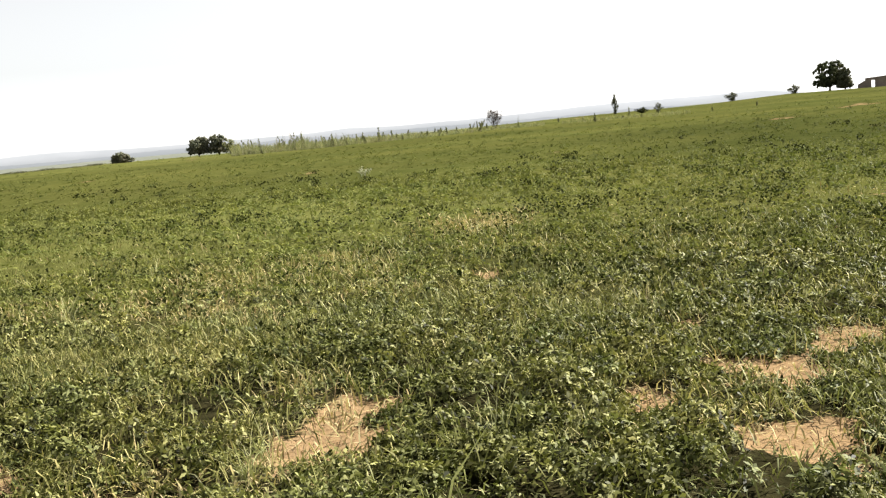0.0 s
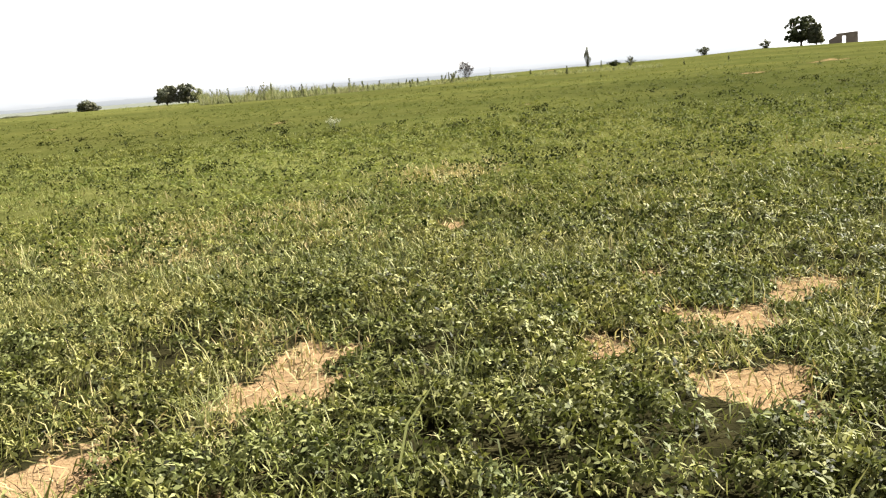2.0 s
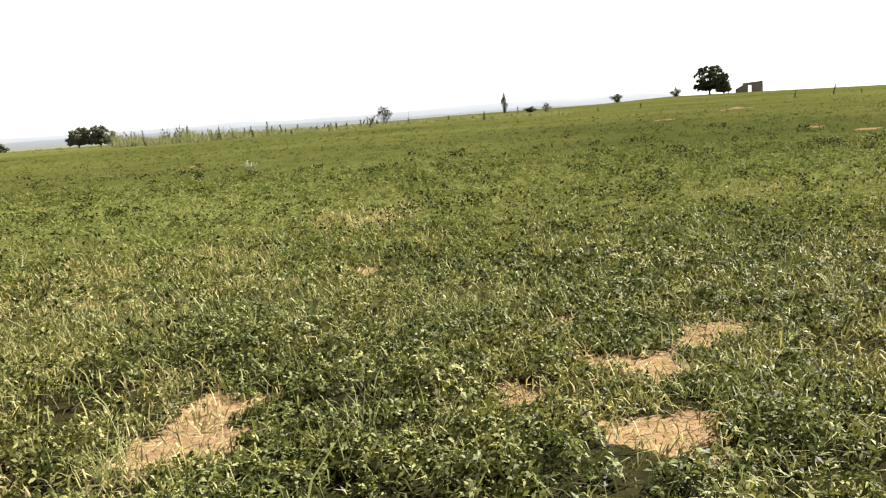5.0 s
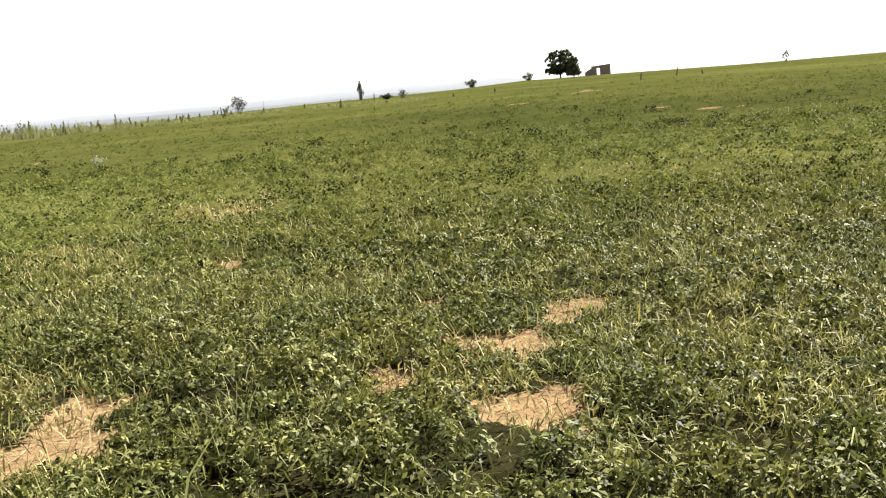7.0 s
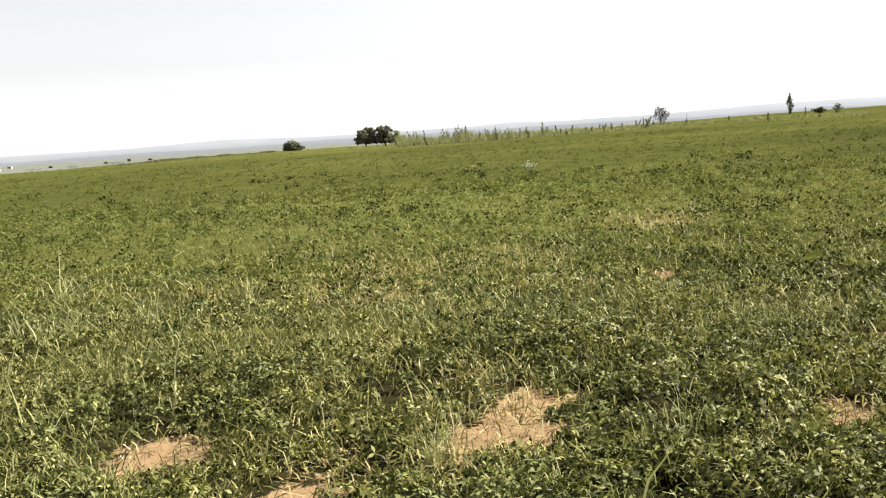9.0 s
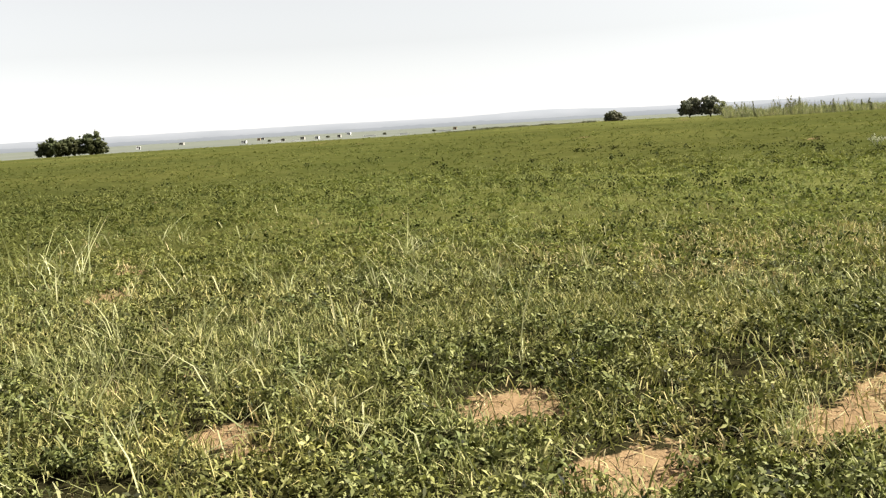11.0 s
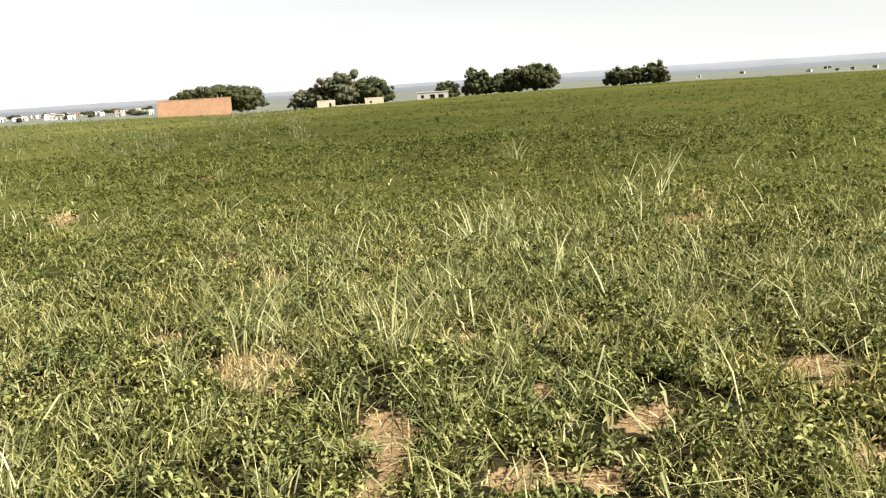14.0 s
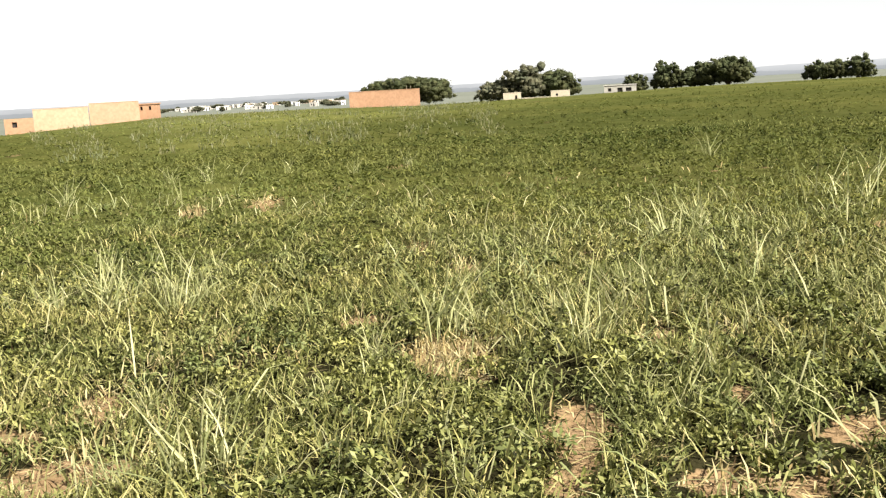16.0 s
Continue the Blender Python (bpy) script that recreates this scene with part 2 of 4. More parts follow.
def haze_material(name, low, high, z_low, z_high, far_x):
    """The far distance: plain glowing backdrop, dusty haze painted in, paler towards the sun."""
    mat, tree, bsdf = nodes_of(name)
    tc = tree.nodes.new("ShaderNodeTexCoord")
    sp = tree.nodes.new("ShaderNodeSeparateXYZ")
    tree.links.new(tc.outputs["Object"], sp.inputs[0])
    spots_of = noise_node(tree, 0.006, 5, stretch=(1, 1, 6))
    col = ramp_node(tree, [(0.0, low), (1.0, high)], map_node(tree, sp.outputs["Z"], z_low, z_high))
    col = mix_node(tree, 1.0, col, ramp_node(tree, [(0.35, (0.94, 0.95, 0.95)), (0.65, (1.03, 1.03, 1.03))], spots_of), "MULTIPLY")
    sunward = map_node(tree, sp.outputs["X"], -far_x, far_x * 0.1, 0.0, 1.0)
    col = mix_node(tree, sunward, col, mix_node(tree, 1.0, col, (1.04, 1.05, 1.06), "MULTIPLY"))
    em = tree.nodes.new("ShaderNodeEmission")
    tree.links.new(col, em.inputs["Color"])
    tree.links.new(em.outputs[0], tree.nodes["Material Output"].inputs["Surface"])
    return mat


# ---- mesh helpers ----
def mesh_object(name, bm, material, parent=None, label=""):
    me = bpy.data.meshes.new(name)
    bm.to_mesh(me)
    bm.free()
    me.materials.append(material)
    ob = new(name, me)
    ob.parent = parent
    if label:
        ob["label"] = label
    return ob


def part(name, bm, material, parent, label=""):
    return mesh_object(name, bm, material, parent, label)


def array_mesh(name, verts, faces, material, smooth=False):
    """A mesh from arrays of corners and of equal-sided faces."""
    me = bpy.data.meshes.new(name)
    n, k = faces.shape
    me.vertices.add(len(verts))
    me.vertices.foreach_set("co", np.ascontiguousarray(verts, dtype=np.float32).ravel())
    me.loops.add(n * k)
    me.loops.foreach_set("vertex_index", np.ascontiguousarray(faces, dtype=np.int32).ravel())
    me.polygons.add(n)
    me.polygons.foreach_set("loop_start", np.arange(0, n * k, k, dtype=np.int32))
    if smooth:
        me.polygons.foreach_set("use_smooth", np.ones(n, dtype=bool))
    me.update(calc_edges=True)
    me.materials.append(material)
    return me


def add_box(bm, x0, x1, y0, y1, z0, z1):
    made = bmesh.ops.create_cube(bm, size=1.0)
    for v in made["verts"]:
        v.co = Vector(((x0 + x1) / 2 + v.co.x * (x1 - x0), (y0 + y1) / 2 + v.co.y * (y1 - y0), (z0 + z1) / 2 + v.co.z * (z1 - z0)))
    return made["verts"]


def add_limb(bm, points, radii, sides=6):
    """A tapered tube along points."""
    rings = []
    for n, (p, r) in enumerate(zip(points, radii)):
        p = Vector(p)
        ahead = (Vector(points[min(n + 1, len(points) - 1)]) - Vector(points[max(n - 1, 0)])).normalized()
        side = ahead.orthogonal().normalized()
        other = ahead.cross(side)
        rings.append([bm.verts.new(p + r * (math.cos(a) * side + math.sin(a) * other))
                      for a in (2 * math.pi * k / sides for k in range(sides))])
    for a, b in zip(rings, rings[1:]):
        for k in range(sides):
            bm.faces.new((a[k], a[(k + 1) % sides], b[(k + 1) % sides], b[k]))
    bm.faces.new(rings[-1])
    bm.faces.new(rings[0][::-1])


# ---- lie of the land ----
EYE = 1.5
EDGE_AZ = [-60, -25, -16, -11, -7, 1, 8, 15, 20, 26, 32, 38, 45, 54, 63, 70, 78, 84, 92, 98, 102, 140]
EDGE_EL = [-0.45, -0.36, -0.23, -0.19, -0.36, -0.43, -0.58, -0.72, -0.72, -0.69, -0.73, -0.87, -0.86, -0.86, -0.89, -1.05, -1.12, -0.96, -0.92, -1.25, -1.45, -1.6]
RIM_AZ = [-60, -8, 4, 30, 60, 75, 100, 140]
RIM_R = [240, 240, 150, 140, 170, 150, 140, 140]


def lattice(ix, iy, seed):
    h = (ix.astype(np.int64) * 374761393 + iy.astype(np.int64) * 668265263 + seed * 1442695041) & 0xFFFFFFFF
    h = ((h ^ (h >> 13)) * 1274126177) & 0xFFFFFFFF
    return ((h ^ (h >> 16)) & 0xFFFF) / 65535.0


def vnoise(x, y, seed=0):
    """Smooth noise from 0 to 1 over the plane, for arrays."""
    x, y = np.asarray(x, float), np.asarray(y, float)
    ix, iy = np.floor(x), np.floor(y)
    fx, fy = x - ix, y - iy
    fx, fy = fx * fx * (3 - 2 * fx), fy * fy * (3 - 2 * fy)
    a, b = lattice(ix, iy, seed), lattice(ix + 1, iy, seed)
    c, d = lattice(ix, iy + 1, seed), lattice(ix + 1, iy + 1, seed)
    return (a * (1 - fx) + b * fx) * (1 - fy) + (c * (1 - fx) + d * fx) * fy


def polar(x, y):
    return np.degrees(np.arctan2(-x, y)), np.hypot(x, y)


def step(v, lo, hi):
    t = np.clip((v - lo) / (hi - lo), 0, 1)
    return t * t * (3 - 2 * t)


def land(x, y):
    """Height of the field: nearly level, up to a low rim, then falling to the plain."""
    az, r = polar(x, y)
    az = np.where(az < -110, 140, az)
    el = np.interp(az, EDGE_AZ, EDGE_EL)
    rim = np.interp(az, RIM_AZ, RIM_R)
    top = EYE + rim * np.tan(np.radians(el))
    inside = top * (r / rim) ** 2
    el2 = el - 0.16 * step(r, rim, rim * 1.7)
    el2 = el2 + (np.maximum(el2, -0.62) - el2) * step(r, 400, 950)
    el2 = el2 + (np.minimum(el2, -0.45) - el2) * step(r, 300, 900)
    el2 = el2 + (-0.33 - el2) * step(r, 950, 4000)
    z = np.where(r < rim, inside, EYE + r * np.tan(np.radians(el2)))
    return z


def dryness(x, y):
    """Lusher to one side and in the middle distance, drier by the yards and along the rim."""
    az, r = polar(x, y)
    d = 0.5 + 0.16 * step(r, 8, 10) * step(-r, -18, -13) - 0.3 * step(-az, -2, 8) * step(r, 20, 32) * step(-r, -75, -50) - 0.3 * step(az, 42, 55) * step(-az, -92, -80) * step(r, 11, 15) * step(-r, -60, -28)
    d = d + 0.34 * np.exp(-((az - 88) / 11) ** 2) * step(r, 22, 50) + 0.15 * np.exp(-((az - 66) / 12) ** 2) * step(r, 60, 120)
    d = d + np.exp(-((az - 19) / 16) ** 2) * (0.3 * step(r, 6, 9) * (1 - 1.1 * step(r, 18, 34)) + 0.3 * step(r, 78, 105))
    return np.clip(d + 0.3 * (vnoise(x * 0.06, y * 0.06, 61) - 0.5) + 0.2 * (vnoise(x * 0.3, y * 0.3, 62) - 0.5), 0, 1)


def set_dryness(me, x, y):
    att = me.attributes.new("dryness", "FLOAT", "POINT")
    att.data.foreach_set("value", dryness(x, y).astype(np.float32))


# bare sandy spots: azimuth, distance, half length along the line of sight, half width
BARE_NEAR = [
    (33.8, 4.94, 0.2, 0.08), (27.8, 4.27, 0.17, 0.2), (29.8, 4.12, 0.16, 0.2), (31.6, 4.03, 0.12, 0.16), (35.7, 5.15, 0.2, 0.22),
    (14.2, 5.3, 0.24, 0.16), (15.6, 5.02, 0.22, 0.16), (17.9, 4.76, 0.18, 0.13), (-2.7, 5.12, 0.18, 0.1),
    (-7.4, 5.78, 0.13, 0.15), (-10.2, 5.68, 0.2, 0.2), (-10.4, 5.44, 0.1, 0.11), (-14.8, 6.55, 0.2, 0.22), (-12.7, 6.15, 0.14, 0.12),
    (-9.7, 4.5, 0.17, 0.15), (-12.8, 4.49, 0.19, 0.18), (-14.1, 4.24, 0.08, 0.11), (-5.3, 6.89, 0.11, 0.08), (6.2, 9.59, 0.16, 0.1)]
BARE_LEFT = [
    (62.5, 4.37, 0.15, 0.11), (67.3, 5.99, 0.13, 0.1), (70.5, 5.93, 0.12, 0.09), (50.6, 3.96, 0.1, 0.12), (52.3, 5.13, 0.1, 0.11), (51.2, 4.77, 0.09, 0.1),
    (77.5, 4.45, 0.19, 0.11), (78.1, 4.12, 0.13, 0.07), (79.3, 3.83, 0.12, 0.1), (81.6, 9.48, 0.22, 0.1), (79.8, 8.38, 0.2, 0.12),
    (86.5, 6.75, 0.14, 0.12), (67.8, 4.83, 0.06, 0.08), (57.1, 6.29, 0.1, 0.1), (101.8, 5.63, 0.13, 0.13), (104.4, 4.73, 0.16, 0.2), (106.2, 5.4, 0.13, 0.1),
    (71.5, 3.75, 0.1, 0.12), (67.2, 3.8, 0.1, 0.12)]
BARE_FAR = [
    (42.6, 17.4, 0.22, 0.2), (55.9, 10.03, 0.3, 0.16), (54.3, 11.86, 0.25, 0.12), (89.0, 14.49, 0.45, 0.2), (93.1, 14.0, 0.45, 0.2),
    (-10.8, 57.6, 1.2, 0.8), (-12.1, 58.8, 0.7, 0.45), (-14.9, 77.9, 2.0, 0.9), (-13.9, 74.0, 1.5, 0.5), (-17.3, 38.1, 0.5, 0.45),
    (-18.9, 36.5, 0.5, 0.6), (-21.6, 34.0, 0.45, 0.6), (-5.9, 54.0, 0.5, 0.15), (-7.5, 55.0, 0.4, 0.3)]
# spots of dry straw, thick and thin
DRY = [(83.3, 5.72, 0.34, 0.17)]
MEADOW = [
    (75.5, 7.0, 1.1, 1.2), (97.4, 8.4, 1.4, 0.8), (96.3, 4.85, 0.5, 0.4), (65.2, 9.4, 1.8, 1.3), (59.7, 9.0, 1.6, 0.9), (71.9, 6.4, 1.1, 0.8),
    (49.2, 7.2, 1.7, 0.6), (58.0, 5.3, 0.7, 0.5), (63.0, 5.4, 0.5, 0.4), (60.6, 6.4, 0.9, 0.5), (39.0, 9.2, 1.4, 0.9), (97.1, 17.0, 2.2, 1.1)]
DRY_THIN = [
    (22.9, 9.42, 0.6, 0.45), (26.0, 9.93, 0.45, 0.3), (11.9, 9.16, 0.5, 0.3), (6.4, 14.07, 1.0, 0.5), (18.8, 8.27, 0.4, 0.25),
    (30.5, 10.2, 0.5, 0.35), (20.5, 10.6, 0.7, 0.5), (14.0, 11.0, 0.8, 0.4), (95.0, 6.3, 0.5, 0.3), (70.5, 6.6, 0.7, 0.35),
    (16.3, 5.5, 0.4, 0.25), (19.5, 4.3, 0.3, 0.3), (24.5, 4.6, 0.3, 0.25), (-6.0, 4.9, 0.3, 0.2), (103.0, 5.2, 0.5, 0.4), (66.5, 3.8, 0.3, 0.4)]
# rank, dark growth of broad-leaved plants; shade there is also put into colour
RANK = [
    (8.5, 5.00, 0.30, 0.17), (4.9, 6.15, 0.29, 0.18), (-14.5, 7.12, 0.26, 0.28), (-7.3, 8.96, 0.33, 0.56), (2.3, 5.11, 0.15, 0.12), (-20.1, 6.00, 0.31, 0.27),
    (-18.9, 3.93, 0.22, 0.25), (-2.3, 3.77, 0.21, 0.56), (22.1, 5.94, 0.35, 0.41), (35.9, 6.07, 0.53, 0.53), (53.6, 5.80, 0.56, 0.20), (60.1, 4.51, 0.21, 0.21),
    (86.8, 3.98, 0.27, 0.39), (78.3, 5.08, 0.31, 0.20), (66.7, 3.83, 0.30, 0.27), (96.2, 5.97, 0.32, 0.39)]


def spots(x, y, rows, seed, ragged=0.6, toward=1.0):
    """How far points lie inside one of the spots, from 0 to 1."""
    out = np.zeros_like(x)
    wob = (vnoise(x * 9, y * 9, seed) - 0.5) * ragged * 1.5 + (vnoise(x * 24, y * 24, seed + 7) - 0.5) * ragged * 0.9 + (vnoise(x * 3.1, y * 3.1, seed + 1) - 0.5) * ragged
    for az, r, along, across in rows:
        a = radians(az)
        cx, cy = -math.sin(a) * r, math.cos(a) * r
        u = (x - cx) * -math.sin(a) + (y - cy) * math.cos(a)
        v = (x - cx) * math.cos(a) + (y - cy) * math.sin(a)
        u = np.where(u < 0, u * toward, u)
        d = np.hypot(u / along / 1.22, v / across / 1.2) + wob
        out = np.maximum(out, step(-d, -1.2, -0.85))
    return out


def bareness(x, y):
    b = np.maximum(spots(x, y, BARE_NEAR, 3, toward=0.75), spots(x, y, BARE_LEFT, 3, toward=0.75))
    b = np.maximum(b, 0.75 * spots(x, y, DRY, 9, 0.8))
    b = np.maximum(b, spots(x, y, BARE_FAR, 3) * (1 - 0.3 * step(polar(x, y)[1], 20, 40)))
    b = b * (0.74 + 0.26 * step(vnoise(x * 6.5, y * 6.5, 55) * 0.6 + vnoise(x * 17, y * 17, 56) * 0.4, 0.28, 0.5))
    # small worn spots among the plants
    worn = step(vnoise(x * 2.3 + 5, y * 2.3, 17) * 0.65 + vnoise(x * 8, y * 8, 18) * 0.35, 0.85, 0.92)
    return np.maximum(b, worn * 0.8)


def around(x, y):
    """The plants stay lower round the bare spots."""
    wide_spots = [(az, r - 0.5 * along, along + 0.3, across + 0.08) for az, r, along, across in BARE_NEAR + BARE_LEFT + DRY]
    return spots(x, y, wide_spots, 3, 0.5)


def az_of(x, y):
    """Azimuth from -180 to 180 degrees, to the left of +y."""
    return np.degrees(np.arctan2(-x, y))


# ---- ground ----
def build_ground():
    az = np.concatenate([np.arange(-44, 114, 0.7), np.arange(114, 316, 8.0)])
    rad = [0.02, 0.12, 0.25]
    while rad[-1] < 4900:
        r = rad[-1]
        rad.append(r * (1.016 if 2.5 < r < 16 else 1.05 if r < 600 else 1.12))
    rad = np.array(rad)
    ang, rr = np.meshgrid(np.radians(az), rad)
    x, y = -np.sin(ang) * rr, np.cos(ang) * rr
    seen = step(az_of(x, y), -48, -42) * step(-az_of(x, y), -118, -112)
    b = bareness(x, y) * seen
    near = step(-rr, -40, -15)
    z = land(x, y) + near * (-0.02 * b + 0.012 * (vnoise(x * 11, y * 11, 30) - 0.5) + 0.03 * (vnoise(x * 2, y * 2, 31) - 0.5))
    n, m = rr.shape
    verts = np.stack([x, y, z], -1).reshape(-1, 3)
    verts = np.concatenate([verts, [[0, 0, 0]]])
    i, j = np.meshgrid(np.arange(n - 1), np.arange(m), indexing="ij")
    k = (j + 1) % m
    faces = np.stack([i * m + j, (i + 1) * m + j, (i + 1) * m + k, i * m + k], -1).reshape(-1, 4)[:, ::-1]
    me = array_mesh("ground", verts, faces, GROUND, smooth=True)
    att = me.attributes.new("bare", "FLOAT", "POINT")
    att.data.foreach_set("value", np.append(b.ravel(), 0.0).astype(np.float32))
    set_dryness(me, verts[:, 0], verts[:, 1])
    shut = me.attributes.new("closed", "FLOAT", "POINT")
    shut.data.foreach_set("value", np.append(np.clip((np.clip((rr - 6) / 11, 0, 1) + 0.8 * (1 - seen) + 0.5 * step(-rr, -3, -2.4)), 0, 1).ravel(), 0.0).astype(np.float32))
    ob = new("ground", me)
    tagged(ob, "sandy field soil with bare spots reaching the plain", "ground", kind="structure")


build_ground()


def backdrop(name, r, base, top_of, low, high, fade, label):
    """A band of hazy distance round the field."""
    az = np.arange(-180, 180.5, 0.25)
    tops = EYE + r * np.tan(np.radians(top_of(az)))
    foot = EYE + r * np.tan(np.radians(base))
    x, y = -np.sin(np.radians(az)) * r, np.cos(np.radians(az)) * r
    verts = np.concatenate([np.stack([x, y, np.full_like(x, foot)], -1), np.stack([x, y, tops], -1)])
    n = len(az)
    i = np.arange(n - 1)
    faces = np.stack([i, i + 1, i + 1 + n, i + n], -1)
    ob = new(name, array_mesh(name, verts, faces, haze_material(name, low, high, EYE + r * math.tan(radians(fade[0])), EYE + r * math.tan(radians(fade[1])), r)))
    tagged(ob, label, "distance", kind="structure")


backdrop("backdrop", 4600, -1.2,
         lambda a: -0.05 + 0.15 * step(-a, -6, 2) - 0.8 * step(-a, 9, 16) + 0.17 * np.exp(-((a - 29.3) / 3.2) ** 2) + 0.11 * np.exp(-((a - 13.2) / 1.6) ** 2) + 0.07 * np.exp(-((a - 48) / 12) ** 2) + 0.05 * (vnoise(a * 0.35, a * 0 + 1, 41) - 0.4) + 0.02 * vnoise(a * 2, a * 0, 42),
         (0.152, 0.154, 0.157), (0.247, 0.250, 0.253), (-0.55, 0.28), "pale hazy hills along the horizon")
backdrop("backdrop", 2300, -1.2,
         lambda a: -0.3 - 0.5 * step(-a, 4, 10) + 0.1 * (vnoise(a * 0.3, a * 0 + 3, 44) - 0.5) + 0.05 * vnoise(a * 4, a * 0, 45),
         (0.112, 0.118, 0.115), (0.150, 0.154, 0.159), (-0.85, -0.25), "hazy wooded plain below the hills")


# ---- low plants of the field ----
AZ0, AZ1 = radians(-45), radians(116)


def sector(n, r0, r1, power):
    """n random places in the sector; power 1: even over the ground, -1: even in the logarithm of the distance."""
    u = np.random.rand(n)
    r = np.sqrt(r0 ** 2 + u * (r1 ** 2 - r0 ** 2)) if power == 1 else r0 * (r1 / r0) ** u
    a = AZ0 + np.random.rand(n) * (AZ1 - AZ0)
    return -np.sin(a) * r, np.cos(a) * r, r


def leaf_quads(c, nz, turn, length, half, parts):
    """Leaflets round the places c, lying across nz."""
    n = len(c)
    ux = np.stack([np.cos(turn), np.sin(turn), np.zeros(n)], -1)
    ux -= nz * (ux * nz).sum(1, keepdims=True)
    ux /= np.linalg.norm(ux, axis=1, keepdims=True)
    uy = np.cross(nz, ux)
    out = []
    for k in range(parts):
        a = k * 6.283 / parts + np.random.randn(n) * 0.25
        d = np.cos(a)[:, None] * ux + np.sin(a)[:, None] * uy
        s = -np.sin(a)[:, None] * ux + np.cos(a)[:, None] * uy
        ln = (length * (0.8 + 0.4 * np.random.rand(n)))[:, None]
        up = nz * ln * (0.28 * np.random.randn(n))[:, None]
        w = s * ln * half
        out.append(np.stack([c, c + d * ln * 0.55 + w + nz * ln * 0.12 + up * 0.5, c + d * ln + up, c + d * ln * 0.55 - w + nz * ln * 0.12 + up * 0.5], 1))
    return np.concatenate(out)


def plants(name, places, width, height, count, leaf, half, parts, material, label, fill=1.0, spread=0.5):
    """Low plants as small leafy domes. width, height and leaf are functions of the distance; count: leaves on a plant of middling size."""
    x, y, r = places
    keep = np.random.rand(len(x)) < fill * cover(x, y)
    x, y, r = x[keep], y[keep], r[keep]
    n = len(x)
    vary = 0.55 + 0.9 * np.random.rand(n)
    rad = width(r) * vary
    top = height(r) * (0.6 + 0.6 * np.random.rand(n)) * (0.55 + 0.75 * vary * 0.6) * growth(x, y)
    many = np.maximum(2, count * vary ** 1.6 * (0.8 + 0.4 * np.random.rand(n))).astype(int)
    # tint lowered in the rank spots, to paint in the shade there
    tint = np.random.rand(n) * (1 - 0.4 * spots(x, y, RANK, 15, 0.8))
    idx = np.repeat(np.arange(n), many)
    m = len(idx)
    rho, phi = np.random.rand(m) ** 0.55, np.random.rand(m) * 2 * np.pi
    dome = np.sqrt(np.clip(1 - rho * rho, 0, 1))
    px, py = x[idx] + rad[idx] * rho * np.cos(phi), y[idx] + rad[idx] * rho * np.sin(phi)
    pz = land(px, py) + 0.012 + top[idx] * (0.12 + 0.88 * dome) * (1 - 0.35 * np.random.rand(m) ** 2)
    out = np.stack([rho * np.cos(phi) * 0.75, rho * np.sin(phi) * 0.75, 0.45 + dome * 0.6], -1) + np.random.randn(m, 3) * spread
    out[:, 2] = np.abs(out[:, 2])
    out /= np.linalg.norm(out, axis=1, keepdims=True)
    quads = leaf_quads(np.stack([px, py, pz], -1), out, np.random.rand(m) * 2 * np.pi, leaf(r)[idx] * (0.7 + 0.6 * np.random.rand(m)), half, parts)
    k = quads.shape[1]
    verts = quads.reshape(-1, 3)
    me = array_mesh(name, verts, np.arange(len(verts)).reshape(-1, k), material)
    set_dryness(me, verts[:, 0], verts[:, 1])
    tone = me.attributes.new("tint", "FLOAT", "POINT")
    tone.data.foreach_set("value", np.repeat(np.tile(tint[idx], parts), k).astype(np.float32))
    tagged(new(name, me), label, "ground cover", kind="stuff")


def turf(x, y):
    """How grassy the field is: more towards the left of the walk's start, in drifts."""
    az = polar(x, y)[0]
    drift = 0.22 + 0.78 * step(vnoise(x * 0.55, y * 0.55, 51) * 0.45 + vnoise(x * 1.9, y * 1.9, 52) * 0.35 + vnoise(x * 6, y * 6, 53) * 0.2, 0.38, 0.68)
    side = 0.8 + 0.2 * step(az, -2, 14)
    d = np.maximum((0.12 + 0.88 * drift) * side, 0.8 * spots(x, y, MEADOW, 13, 1.0))
    deep = step(vnoise(x * 1.9, y * 1.9, 21) * 0.55 + vnoise(x * 5.1, y * 5.1, 22) * 0.45, 0.24, 0.36)
    return d * (0.5 + 0.5 * deep) * (1 - 0.7 * spots(x, y, RANK, 15, 0.8)) * (1 - 0.9 * step(bareness(x, y), 0.1, 0.7)) * (1 - 0.9 * spots(x, y, DRY, 9, 0.8))


def cover(x, y):
    """How closely the leafy plants stand."""
    gaps = step(vnoise(x * 1.9, y * 1.9, 21) * 0.55 + vnoise(x * 5.1, y * 5.1, 22) * 0.45, 0.26, 0.46)
    # thinner in the rank spots, so that the blackened soil reads as shade
    c = (1 - 0.985 * step(bareness(x, y), 0.1, 0.6)) * (0.28 + 0.72 * gaps) * (1 - 0.5 * spots(x, y, RANK, 15, 0.8))
    return c * (1 - 0.95 * spots(x, y, DRY, 9, 0.8)) * (1 - 0.6 * spots(x, y, DRY_THIN, 9, 1.0)) * (1 - 0.45 * spots(x, y, MEADOW, 13, 1.0)) * (1 - 0.35 * step(turf(x, y), 0.3, 0.9))


def growth(x, y):
    """How high the plants have grown: rank in some places, trodden and grazed in others."""
    n1 = vnoise(x * 0.8, y * 0.8, 5) * 0.65 + vnoise(x * 2.3, y * 2.3, 6) * 0.35
    return (0.55 + 0.95 * step(n1, 0.3, 0.75) + 0.55 * spots(x, y, RANK, 15, 0.8)) * (1 - 0.68 * around(x, y))


